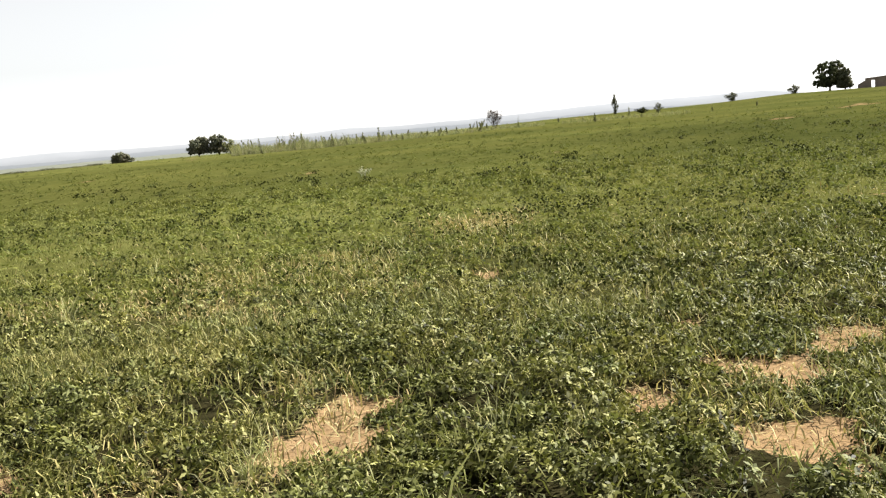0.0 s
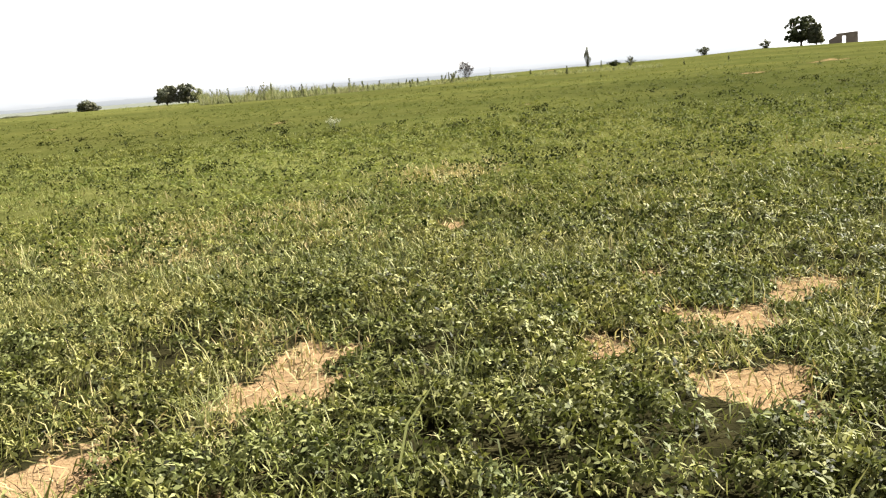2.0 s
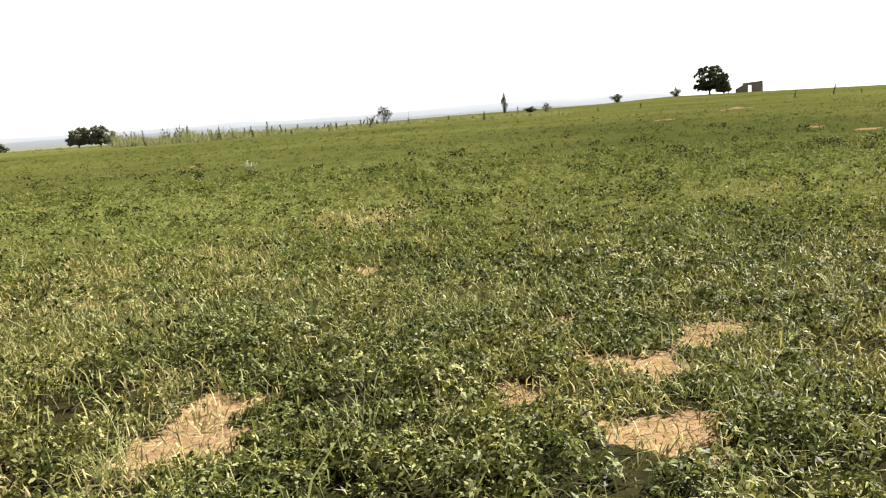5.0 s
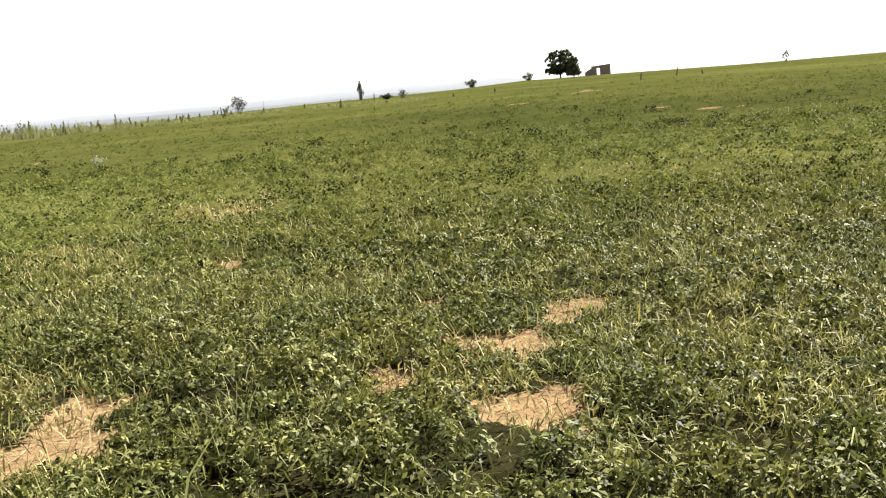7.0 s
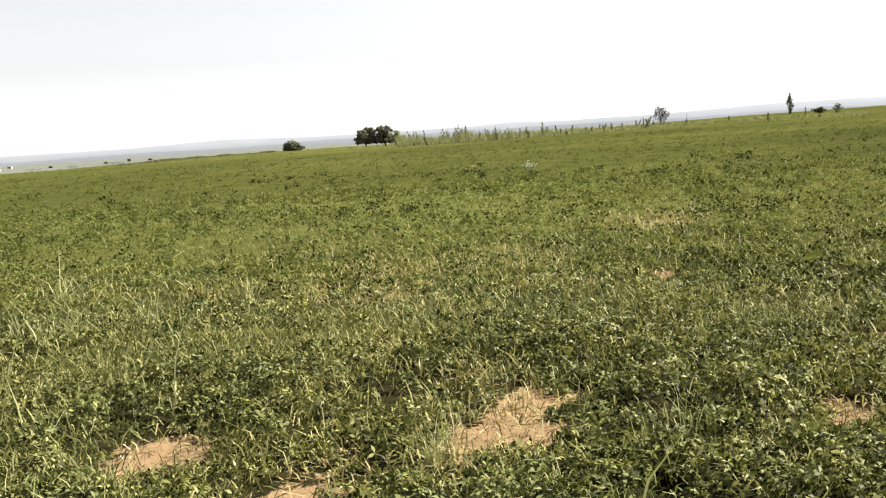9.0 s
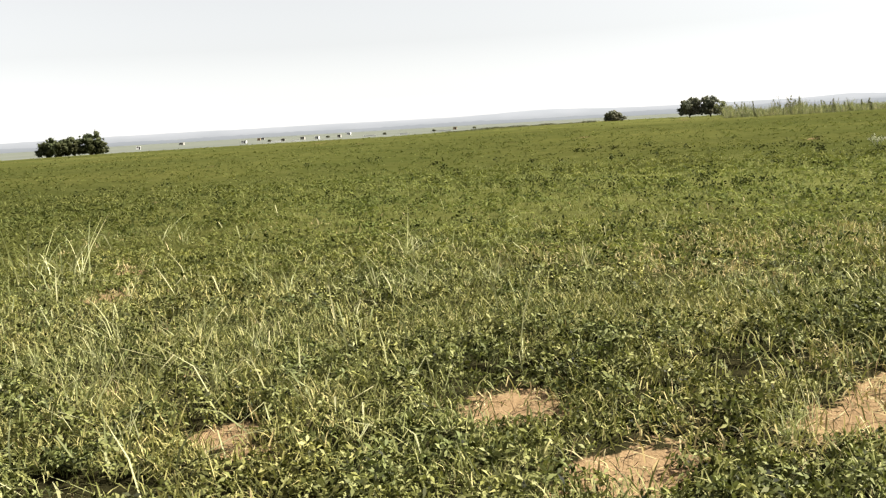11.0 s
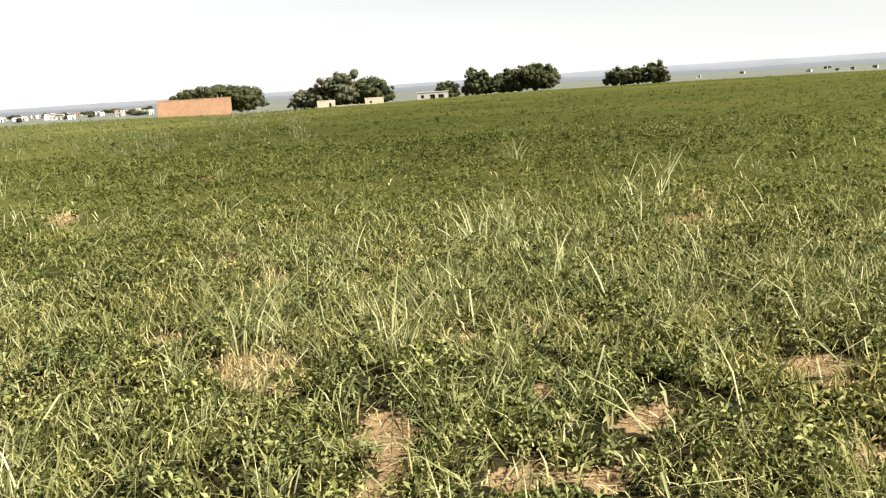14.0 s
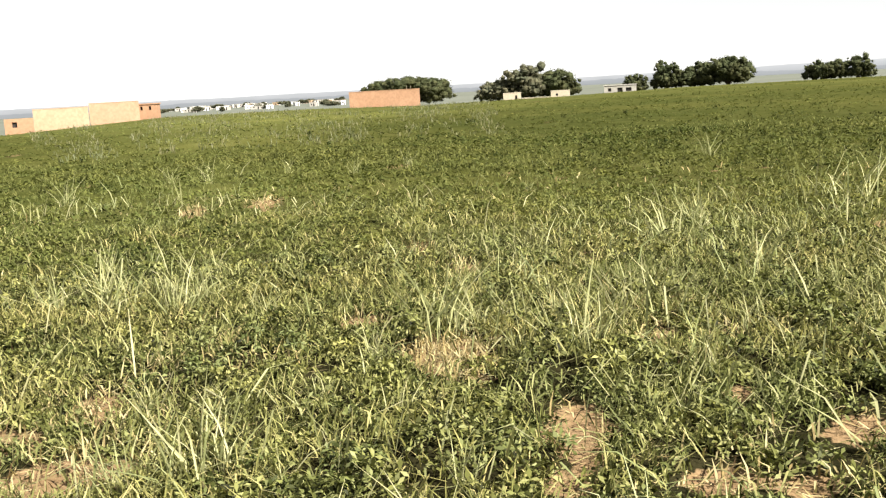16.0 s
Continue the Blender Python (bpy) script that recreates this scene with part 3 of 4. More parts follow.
def full(n, r0, r1, power=1):
    """Places all round."""
    u = np.random.rand(n)
    r = np.sqrt(r0 ** 2 + u * (r1 ** 2 - r0 ** 2)) if power == 1 else r0 * (r1 / r0) ** u
    a = np.random.rand(n) * 2 * np.pi
    return -np.sin(a) * r, np.cos(a) * r, r


def behind(n, r0, r1):
    """Places on the side that the walk never faces."""
    x, y, r = full(n, r0, r1)
    k = (az_of(x, y) > 115) | (az_of(x, y) < -44)
    return x[k], y[k], r[k]


plants("clover_plants", full(1800, 0.1, 3.2), lambda r: 0.10 + 0 * r, lambda r: 0.10 + 0 * r, 20, lambda r: 0.03 + 0 * r, 0.23, 3, CLOVER,
       "low green three-leaved plants close about")
plants("clover_plants", sector(4300, 3.2, 7.0, 1), lambda r: 0.09 + 0 * r, lambda r: 0.11 + 0 * r, 25, lambda r: 0.035 + 0 * r, 0.21, 3, CLOVER,
       "low green three-leaved plants covering the sandy field", spread=0.65)
plants("clover_plants", sector(3000, 7.0, 9.6, 1), lambda r: 0.085 + 0 * r, lambda r: 0.09 + 0 * r, 17, lambda r: 0.035 * (r / 7) ** 0.5, 0.22, 3, CLOVER,
       "low green three-leaved plants farther out in the field", spread=0.6)
plants("clover_plants", sector(5600, 9.6, 13.2, 1), lambda r: 0.095 + 0 * r, lambda r: 0.075 + 0 * r, 17, lambda r: 0.04 * (r / 9) ** 0.5, 0.22, 2, SWARD,
       "low green plants in the nearer part of the field", spread=0.5)
plants("clover_plants", sector(15000, 13.0, 27.0, 1), lambda r: 0.12 + 0 * r, lambda r: 0.06 * (13 / r) ** 0.7, 12, lambda r: 0.07 * (r / 13) ** 0.4, 0.2, 1, SWARD,
       "low green plants in the middle of the field", fill=0.75, spread=0.32)
plants("clover_plants", sector(30000, 26.0, 75.0, -1), lambda r: 0.15 * (r / 26) ** 0.3, lambda r: 0.036 + 0 * r, 6, lambda r: 0.1 * (r / 26) ** 0.3, 0.18, 1, SWARD,
       "low green plants towards the rim of the field", fill=0.42, spread=0.2)
plants("clover_plants", sector(16000, 70.0, 236.0, -1), lambda r: 0.28 + 0 * r, lambda r: 0.06 + 0 * r, 5, lambda r: 0.15 + 0 * r, 0.25, 1, SWARD,
       "low green plants along the rim of the field", fill=0.4, spread=0.2)
plants("clover_plants", behind(11500, 3.2, 9.0), lambda r: 0.12 + 0 * r, lambda r: 0.10 + 0 * r, 4, lambda r: 0.07 + 0 * r, 0.28, 2, CLOVER,
       "low green three-leaved plants behind")


def weed_clumps(n, r0, r1):
    """Dark broad-leaved plants, wider than high, standing a little over the rest in strings."""
    x, y, r = sector(n, r0, r1, -1)
    start = (0.3 + 0.7 * step(-polar(x, y)[0], -45, -25)) * (1 - 0.65 * step(r, 16, 34))
    k = (bareness(x, y) < 0.05) & (np.random.rand(n) < start * (0.3 + 0.7 * step(vnoise(x * 0.12, y * 0.3, 33), 0.4, 0.7)))
    x, y, r = x[k], y[k], r[k]
    w = 0.07 + 0.16 * np.random.rand(len(x)) ** 2
    x, y, w, r = (np.repeat(v, 30) for v in (x, y, w, r))
    k = len(x)
    x, y = x + np.random.randn(k) * w, y + np.random.randn(k) * w * 0.6
    z = land(x, y) + 0.02 + 0.14 * np.random.rand(k)
    s = (0.015 + 0.0007 * r) * (0.7 + 0.6 * np.random.rand(k))
    a, b = np.random.randn(k, 3), np.random.randn(k, 3) * [1, 1, 0.4]
    a /= np.linalg.norm(a, axis=1, keepdims=True)
    b -= a * (a * b).sum(1, keepdims=True)
    b /= np.linalg.norm(b, axis=1, keepdims=True)
    c, s = np.stack([x, y, z], -1), s[:, None]
    verts = np.stack([c - a * s, c + b * s * 0.6, c + a * s, c - b * s * 0.6], 1).reshape(-1, 3)
    ob = new("broadleaf_weeds", array_mesh("broadleaf_weeds", verts, np.arange(4 * k).reshape(-1, 4), DARK_LEAF))
    tagged(ob, "dark broad-leaved weeds scattered in clumps over the field", "weeds", kind="stuff")


weed_clumps(2600, 6.0, 42.0)


def blades(name, x, y, length, width, material, label, droop=1.0, spread=0.6, rise=0.0, least=0.0):
    """Grass blades in two bent lengths."""
    n = len(x)
    z = land(x, y) + rise * 0.1 * growth(x, y)
    turn, lean = np.random.rand(n) * 2 * np.pi, np.minimum(least + np.abs(np.random.randn(n)) * spread, 1.45)
    d = np.stack([np.cos(turn), np.sin(turn), np.zeros(n)], -1)
    s = np.stack([-np.sin(turn), np.cos(turn), np.zeros(n)], -1)
    tw = np.random.rand(n)[:, None] * np.pi
    s = s * np.cos(tw) + d * np.sin(tw)
    up = np.array([0, 0, 1.0])
    base = np.stack([x, y, z], -1)
    d1 = d * np.sin(lean)[:, None] + up * np.cos(lean)[:, None]
    lean2 = np.minimum(lean + droop * np.random.rand(n) * 1.6, np.where(lean > 1.1, 1.5, 9.0))
    d2 = d * np.sin(lean2)[:, None] + up * np.cos(lean2)[:, None]
    mid = base + d1 * (length * 0.55)[:, None]
    tip = mid + d2 * (length * 0.5)[:, None]
    w = width[:, None] * 0.5
    verts = np.stack([base - s * w * 0.8, base + s * w * 0.8, mid + s * w, mid - s * w, tip - s * w * 0.15, tip + s * w * 0.15], 1).reshape(-1, 3)
    o = np.arange(n)[:, None] * 6
    faces = np.concatenate([o + [0, 1, 2, 3], o + [3, 2, 5, 4]])
    ob = new(name, array_mesh(name, verts, faces, material))
    return tagged(ob, label, "grass", kind="stuff")


def grass(places, share, short, tall, width, label, rise=0.4, material=BLADE):
    x, y, r = places
    keep = np.random.rand(len(x)) < share * turf(x, y)
    x, y, r = x[keep], y[keep], r[keep]
    k = len(x)
    blades("short_grass", x, y, short + (tall - short) * np.random.rand(k) ** 1.6, width(r) * (0.7 + 0.6 * np.random.rand(k)), material, label,
           droop=1.1, spread=0.6, rise=rise, least=0.25)


grass(full(14000, 0.1, 3.2), 0.9, 0.05, 0.18, lambda r: 0.0085 + 0 * r, "short pale green grass close about")
grass(sector(235000, 3.2, 8.0, 1), 1.0, 0.04, 0.17, lambda r: 0.0068 + 0 * r, "short pale green grass among the low plants")
grass(sector(100000, 8.0, 13.0, -1), 0.95, 0.05, 0.17, lambda r: 0.0075 * (r / 8) ** 0.7, "short pale green grass farther out in the field")
grass(sector(105000, 12.0, 30.0, -1), 0.9, 0.05, 0.14, lambda r: 0.0095 * (r / 12) ** 0.7, "short green grass in the middle of the field", material=FAR_BLADE)
grass(behind(16000, 3.2, 9.0), 0.7, 0.07, 0.2, lambda r: 0.007 + 0 * r, "short pale green grass behind")


def grassy(x, y):
    """Where long blades stand: in clumps, more towards the village."""
    az = polar(x, y)[0]
    clump = step(vnoise(x * 0.55, y * 0.55, 51) * 0.6 + vnoise(x * 2.2, y * 2.2, 52) * 0.4, 0.4, 0.75)
    return (0.35 + 0.65 * clump) * (0.5 + 0.5 * step(az, 25, 60))


# long pale grass in loose stands
x, y, r = sector(420000, 3.0, 16.0, 1)
keep = np.random.rand(len(x)) < 0.095 * spots(x, y, MEADOW, 13, 1.0) * (1 - 0.35 * step(r, 8.5, 11)) * step(vnoise(x * 3.5, y * 3.5, 14), 0.25, 0.8) * (1 - 0.9 * bareness(x, y))
x, y, r = x[keep], y[keep], r[keep]
blades("field_grass", x, y, 0.14 + 0.34 * np.random.rand(len(x)) ** 1.5, 0.0095 * np.maximum(1, r / 11) * (0.6 + 0.8 * np.random.rand(len(x))), TUFT,
       "long pale green grass in loose stands", droop=1.2, spread=0.7, least=0.2)

# long single blades standing over the rest, on the side towards the village
x, y, r = sector(26000, 3.0, 22.0, -1)
keep = np.random.rand(len(x)) < grassy(x, y) ** 3 * (0.12 + 0.6 * np.maximum(0.75 * step(polar(x, y)[0], 32, 55), 0.55 * step(-r, -7.5, -5.5))) * (1 - 0.8 * step(r, 10, 20))
x, y, r = x[keep], y[keep], r[keep]
blades("field_grass", x, y, 0.16 + 0.34 * np.random.rand(len(x)) ** 1.5, 0.0085 * np.maximum(1, r / 9) * (0.6 + 0.8 * np.random.rand(len(x))), TUFT,
       "long pale single grass blades standing over the field", droop=1.2, spread=0.8, least=0.2)

# dry straw lying in spots
x, y, r = sector(900000, 3.0, 16.0, 1)
b = bareness(x, y)
keep = np.random.rand(len(x)) < spots(x, y, DRY, 9, 0.8) * np.where(r < 5, 0.22, 0.6) + 0.17 * spots(x, y, DRY_THIN, 9, 1.0) + 0.002 + 0.26 * b * (1.25 - b)
x, y, r = x[keep], y[keep], r[keep]
blades("dry_straw", x, y, 0.04 + 0.09 * np.random.rand(len(x)), 0.009 * np.maximum(1, r / 8), STRAW,
       "dry straw-coloured grass lying in spots on the field", droop=0.9, spread=1.7, rise=0.3)


# dead brown stems and crumbs on the bare spots
x, y, r = sector(500000, 3.0, 13.0, 1)
b = bareness(x, y)
keep = np.random.rand(len(x)) < 0.5 * b * (1.2 - b) + 0.05 * (b > 0.3)
x, y, r = x[keep], y[keep], r[keep]
blades("dead_stems", x, y, 0.03 + 0.11 * np.random.rand(len(x)) ** 2, 0.004 * np.maximum(1, r / 6), DEAD,
       "dead brown stems lying on bare sandy spots", droop=0.3, spread=2.2)


# ---- tall grass tufts ----
def tuft_mesh(seed, count, material):
    """Blades fanning from one foot, of a height of about one."""
    rng = np.random.RandomState(seed)
    turn, lean = rng.rand(count) * 2 * np.pi, np.abs(rng.randn(count)) * 0.42 + 0.05
    ln = 0.3 + 0.95 * rng.rand(count) ** 1.5
    ln[:2] = (1.25, 1.1)
    lean[:2] *= 0.6
    d = np.stack([np.cos(turn), np.sin(turn), np.zeros(count)], -1)
    s = np.stack([-np.sin(turn), np.cos(turn), np.zeros(count)], -1)
    tw = (rng.rand(count) * np.pi)[:, None]
    s = s * np.cos(tw) + d * np.sin(tw)
    pts = [(np.stack([rng.randn(count), rng.randn(count), np.zeros(count)], -1)) * 0.12]
    ang = lean.copy()
    for k in range(4):
        pts.append(pts[-1] + (d * np.sin(ang)[:, None] + [0, 0, 1] * np.cos(ang)[:, None]) * (ln / 4)[:, None])
        ang = ang + rng.rand(count) ** 2 * 0.75
    w = (0.007 + 0.008 * rng.rand(count))[:, None]
    rings = [(pts[0], 0.7), (pts[1], 1.0), (pts[2], 0.9), (pts[3], 0.6), (pts[4], 0.1)]
    verts = np.stack([q for p, f in rings for q in (p - s * w * f, p + s * w * f)], 1).reshape(-1, 3)
    o = np.arange(count)[:, None] * 10
    faces = np.concatenate([o + [2 * k, 2 * k + 1, 2 * k + 3, 2 * k + 2] for k in range(4)])
    return array_mesh("grass_tuft", verts, faces, material)


TUFT_MESHES = [tuft_mesh(60 + k, 22 + 6 * k, TUFT_PALE) for k in range(6)]
# azimuth, distance, height
TUFTS_A = [
    (83.4, 6.05, 0.6), (80.7, 6.23, 0.36), (99.4, 4.29, 0.39), (96.2, 4.93, 0.27), (96.1, 7.52, 0.5), (99.0, 7.81, 0.46), (98.8, 9.27, 0.35),
    (75.8, 5.56, 0.43), (73.5, 6.15, 0.36), (76.1, 6.37, 0.28), (68.2, 9.0, 0.48), (66.3, 10.12, 0.48), (63.7, 18.6, 0.62), (59.2, 11.6, 0.62),
    (57.5, 11.4, 0.62), (70.3, 6.53, 0.4), (69.1, 5.14, 0.29), (64.7, 5.21, 0.27), (59.1, 5.68, 0.42), (102.6, 4.45, 0.24), (94.9, 4.09, 0.16),
    (91.0, 5.04, 0.22), (87.2, 4.72, 0.23), (85.4, 3.81, 0.2), (98.9, 16.79, 0.6), (91.4, 18.6, 0.6), (93.2, 19.26, 0.5), (80.3, 19.07, 0.45)]
TUFTS_B = [
    (87.0, 19.79, 0.45), (87.0, 5.7, 0.25), (79.1, 5.65, 0.24), (99.5, 5.4, 0.2), (64.4, 7.4, 0.44), (66.4, 5.78, 0.26), (56.2, 7.48, 0.38), (101.8, 8.12, 0.39),
    (91.7, 7.15, 0.25), (74.3, 13.93, 0.27), (83.4, 18.65, 0.36), (66.2, 9.5, 0.34), (70.1, 7.12, 0.32), (51.1, 14.14, 0.46), (75.2, 5.51, 0.4), (76.9, 5.75, 0.3),
    (72.1, 6.44, 0.3), (52.3, 7.18, 0.37), (51.9, 5.99, 0.31), (49.0, 6.69, 0.24), (48.2, 9.66, 0.38), (39.1, 10.74, 0.45), (39.1, 8.64, 0.3), (34.8, 8.83, 0.33)]
TUFTS_C = [
    (57.6, 7.04, 0.26), (60.9, 6.85, 0.27), (46.6, 8.91, 0.35), (65.9, 6.17, 0.28), (58.0, 5.1, 0.2), (97.2, 4.4, 0.34), (98.2, 8.4, 0.4), (94.8, 7.8, 0.4),
    (81.8, 6.1, 0.34), (78.4, 6.3, 0.3), (71.8, 6.9, 0.32), (27.6, 5.51, 0.22), (24.6, 12.02, 0.27), (5.6, 4.45, 0.26), (19.9, 4.59, 0.24), (4.3, 12.02, 0.22),
    (6.2, 13.53, 0.23), (11.3, 9.38, 0.16), (-20.0, 7.6, 0.24), (20.8, 4.4, 0.22), (8.2, 4.3, 0.24), (1.5, 4.6, 0.22), (29.5, 9.6, 0.3)]


def spot(az, r):
    """The place on the ground in a direction and distance from the start of the walk."""
    a = radians(az)
    x, y = -math.sin(a) * r, math.cos(a) * r
    return x, y, float(land(np.array(x), np.array(y)))


for n, (az, r, h) in enumerate(TUFTS_A + TUFTS_B + TUFTS_C):
    tuft = new("grass_tuft", TUFT_MESHES[n % 6 if r < 13 else 0])
    h = h if r < 13 else h * 0.8
    tuft.matrix_world = pose(*spot(az, r), 0, 0, n * 77) @ Matrix.Diagonal((h, h, h * 1.05, 1)) 
    tall = "tall" if h > 0.42 else "low"
    tagged(tuft, f"{tall} tuft of pale green grass blades in the field", "grass tuft", "grass tufts in the field")


# ---- trees and bushes ----
def cube_ball():
    """Corners and faces of a ball made of a cube's sides, each in four."""
    corners, faces = {}, []
    for axis in range(3):
        for side in (-1, 1):
            for i in (-1, 0):
                for j in (-1, 0):
                    quad = []
                    for u, v in ((i, j), (i + 1, j), (i + 1, j + 1), (i, j + 1))[::side]:
                        p = [0, 0, 0]
                        p[axis], p[(axis + 1) % 3], p[(axis + 2) % 3] = side, u, v
                        quad.append(corners.setdefault(tuple(p), len(corners)))
                    faces.append(quad)
    pts = np.array(list(corners), float)
    return pts / np.linalg.norm(pts, axis=1, keepdims=True), np.array(faces)


LUMP, LUMP_FACES = cube_ball()


def crown_mesh(blobs, leaf, per_area, seed, material, box=None, core=False):
    """Many small leaves round the uneven lumps of blobs (x, y, z, rx, rz)."""
    rng = np.random.RandomState(seed)
    vs = []
    lump = LUMP[LUMP_FACES]
    for bx, by, bz, rx, rz in blobs:
        sub = 15
        for _ in range(sub):
            v = rng.randn(3)
            v /= np.linalg.norm(v)
            q = 0.45 + 0.55 * rng.rand() ** 0.5
            c = np.array([bx + v[0] * rx * q, by + v[1] * rx * q, bz + v[2] * rz * q])
            rad = rx * (0.2 + 0.3 * rng.rand() ** 1.2)
            if core:
                squash = [1, 1, min(1.0, rz / rx + 0.2)]
                bent = 1 + 0.22 * np.sin(lump @ rng.randn(3) * 3 + 6 * rng.rand())[..., None]
                vs.append(c + lump * bent * rad * 0.7 * squash)
            k = max(10, int(per_area * rad * rad * 14))
            p = rng.randn(k, 3)
            p /= np.linalg.norm(p, axis=1, keepdims=True)
            p = c + p * rad * (0.62 + 0.43 * rng.rand(k, 1) ** 0.5) * [1, 1, min(1.0, rz / rx + 0.2)]
            a, b = rng.randn(k, 3), rng.randn(k, 3)
            a /= np.linalg.norm(a, axis=1, keepdims=True)
            b -= a * (a * b).sum(1, keepdims=True)
            b /= np.linalg.norm(b, axis=1, keepdims=True)
            s = leaf * (0.6 + 0.8 * rng.rand(k, 1))
            vs.append(np.stack([p - a * s, p + b * s * 0.55, p + a * s, p - b * s * 0.55], 1))
    verts = np.concatenate(vs).reshape(-1, 3)
    if box:
        x0, x1, z0, z1 = box
        verts[:, 0] = x0 + (verts[:, 0] - verts[:, 0].min()) / np.ptp(verts[:, 0]) * (x1 - x0)
        verts[:, 2] = z0 + (verts[:, 2] - verts[:, 2].min()) / np.ptp(verts[:, 2]) * (z1 - z0)
    return array_mesh("crown", verts, np.arange(len(verts)).reshape(-1, 4), material)


def tree(name, az, r, height, width, seed, label, material=TREE_LEAF, trunk=0.28, flat=0.9, lean=0.0, sink=0.0, category="tree", blobs=6, density=3.6, leaf=None, skirt=False, crest=1.0):
    rng = random.Random(seed)
    root = new(name)
    x, y, z = spot(az, r)
    root.matrix_world = pose(x, y, z - sink, 0, 0, az)
    tagged(root, label, category)
    low = height * trunk
    crown_h = height - low
    rows = []
    bm = bmesh.new()
    fork = Vector((lean * height * 0.2, 0, low * 0.9))
    base_r = max(0.05, height * 0.035)
    add_limb(bm, [(0, 0, -0.15), (fork.x * 0.4, 0.02, low * 0.5), tuple(fork)], [base_r * 1.3, base_r, base_r * 0.8])
    for k in range(blobs):
        side = (k + 0.2 + 0.6 * rng.random()) / blobs * 2 - 1
        rb = width * (0.10 + 0.15 * rng.random()) * min(1.6, 6 / blobs + 0.25)
        bx = side * (width * 0.5 - rb) + lean * height * 0.2
        by = (rng.random() - 0.5) * width * 0.5
        arch = (1 - side * side) ** (0.5 * crest)
        rz = min(rb * flat, crown_h * 0.42)
        bz = low + rz + (crown_h - 2 * rz) * arch * (0.45 + 0.6 * rng.random())
        rows.append((bx, by, bz, rb, rz))
        rows.append((bx * 0.9, -by, low + rz * (0.8 + 0.6 * rng.random()), rb, rz))
        rows.append((side * width * 0.4, by * 0.6, low + rz * 0.45, rb * 0.85, rz * 0.7))
        mid = fork.lerp(Vector((bx, by, bz)), 0.5) + Vector((0, 0, height * 0.03))
        add_limb(bm, [tuple(fork), tuple(mid), (bx, by, bz)], [base_r * 0.65, base_r * 0.4, base_r * 0.15], 5)
    for k in range(7 if skirt else 0):
        rb = width * (0.12 + 0.04 * rng.random())
        rows.append(((k / 3 - 1) * (width * 0.46 - rb), (rng.random() - 0.5) * width * 0.5, low + rb * 0.8, rb, rb * 0.9))
    part("trunk", bm, BARK, root)
    crown = new("crown", crown_mesh(rows, leaf or 0.0007 * r, density / (r / 200) ** 2, seed, material,
                                    (-width / 2 + lean * height * 0.2, width / 2 + lean * height * 0.2, low * 0.85, height), leaf is None))
    crown.parent = root
    return root


def high(base, top, r):
    return r * (math.tan(radians(top)) - math.tan(radians(base)))


def wide(deg, r):
    return r * radians(deg)


FAR_R = 245
tree("tree", -13.2, 240, high(-0.2, 1.40, 240), wide(1.8, 240), 11, "dark round-crowned tree with a short trunk on the rim", trunk=0.09, flat=0.95, blobs=9, crest=0.45)
tree("bush", -13.95, 238, high(-0.2, 1.0, 238), wide(0.95, 238), 10, "olive-brown bush leafy to the ground below a dark tree", BUSH_LEAF, 0.0, 1.0, category="bush", blobs=6, skirt=True, crest=0.6)
tree("tree", 55.9, FAR_R, high(-0.9, 0.33, FAR_R), wide(2.5, FAR_R), 12, "dark green dome-shaped tree beside another beyond the field", trunk=0.03, flat=0.8, skirt=True, crest=0.7)
tree("tree", 54.3, FAR_R, high(-0.9, 0.56, FAR_R), wide(2.05, FAR_R), 13, "dark green round tree beside another beyond the field", trunk=0.03, flat=0.9, skirt=True, crest=0.7)
tree("tree", 65.8, FAR_R, high(-0.95, 0.17, FAR_R), wide(1.6, FAR_R), 14, "small dark tree beside a white house", trunk=0.03)
tree("tree", 64.1, FAR_R, high(-0.95, 0.8, FAR_R), wide(1.9, FAR_R), 15, "tall dark tree in a row behind the field", trunk=0.03, flat=1.0, skirt=True)
tree("tree", 62.6, FAR_R, high(-0.95, 0.57, FAR_R), wide(2.4, FAR_R), 16, "dark green tree in a row behind the field", trunk=0.04, skirt=True, crest=0.7)
tree("tree", 60.8, FAR_R, high(-0.95, 0.78, FAR_R), wide(3.1, FAR_R), 17, "broad dark green tree ending a row behind the field", trunk=0.04, blobs=8, skirt=True)
tree("tree", 73.8, FAR_R, high(-1.15, 0.15, FAR_R), wide(2.0, FAR_R), 18, "small olive-green tree beside a cream hut", material=BUSH_LEAF, trunk=0.06)
tree("tree", 71.9, FAR_R, high(-1.15, 1.08, FAR_R), wide(3.6, FAR_R), 19, "tall olive-green tree behind cream huts", BUSH_LEAF, trunk=0.05, flat=0.8, blobs=9, skirt=True, crest=0.5)
tree("tree", 70.0, FAR_R, high(-1.15, 0.62, FAR_R), wide(2.7, FAR_R), 20, "dark tree with open crown behind cream huts", trunk=0.05, skirt=True, crest=0.7)
tree("tree", 78.5, 200, high(-1.25, 0.58, 200), wide(5.7, 200), 21, "broad dark dome-shaped tree behind an adobe wall", trunk=0.03, flat=0.8, blobs=10, skirt=True)
tree("bush", 25.45, 135, high(-0.72, 0.0, 135), wide(1.35, 135), 22, "low rounded grey-brown bush on the rim", HAZED_GREY_LEAF, 0.0, 0.7, sink=0.2, category="bush", density=5, skirt=True)
tree("bush", 21.4, 130, high(-0.75, 0.4, 130), wide(1.45, 130), 23, "round grey-green bush in a pair", HAZED_GREY_LEAF, trunk=0.05, flat=0.9, category="bush", blobs=7, skirt=True, crest=0.6)
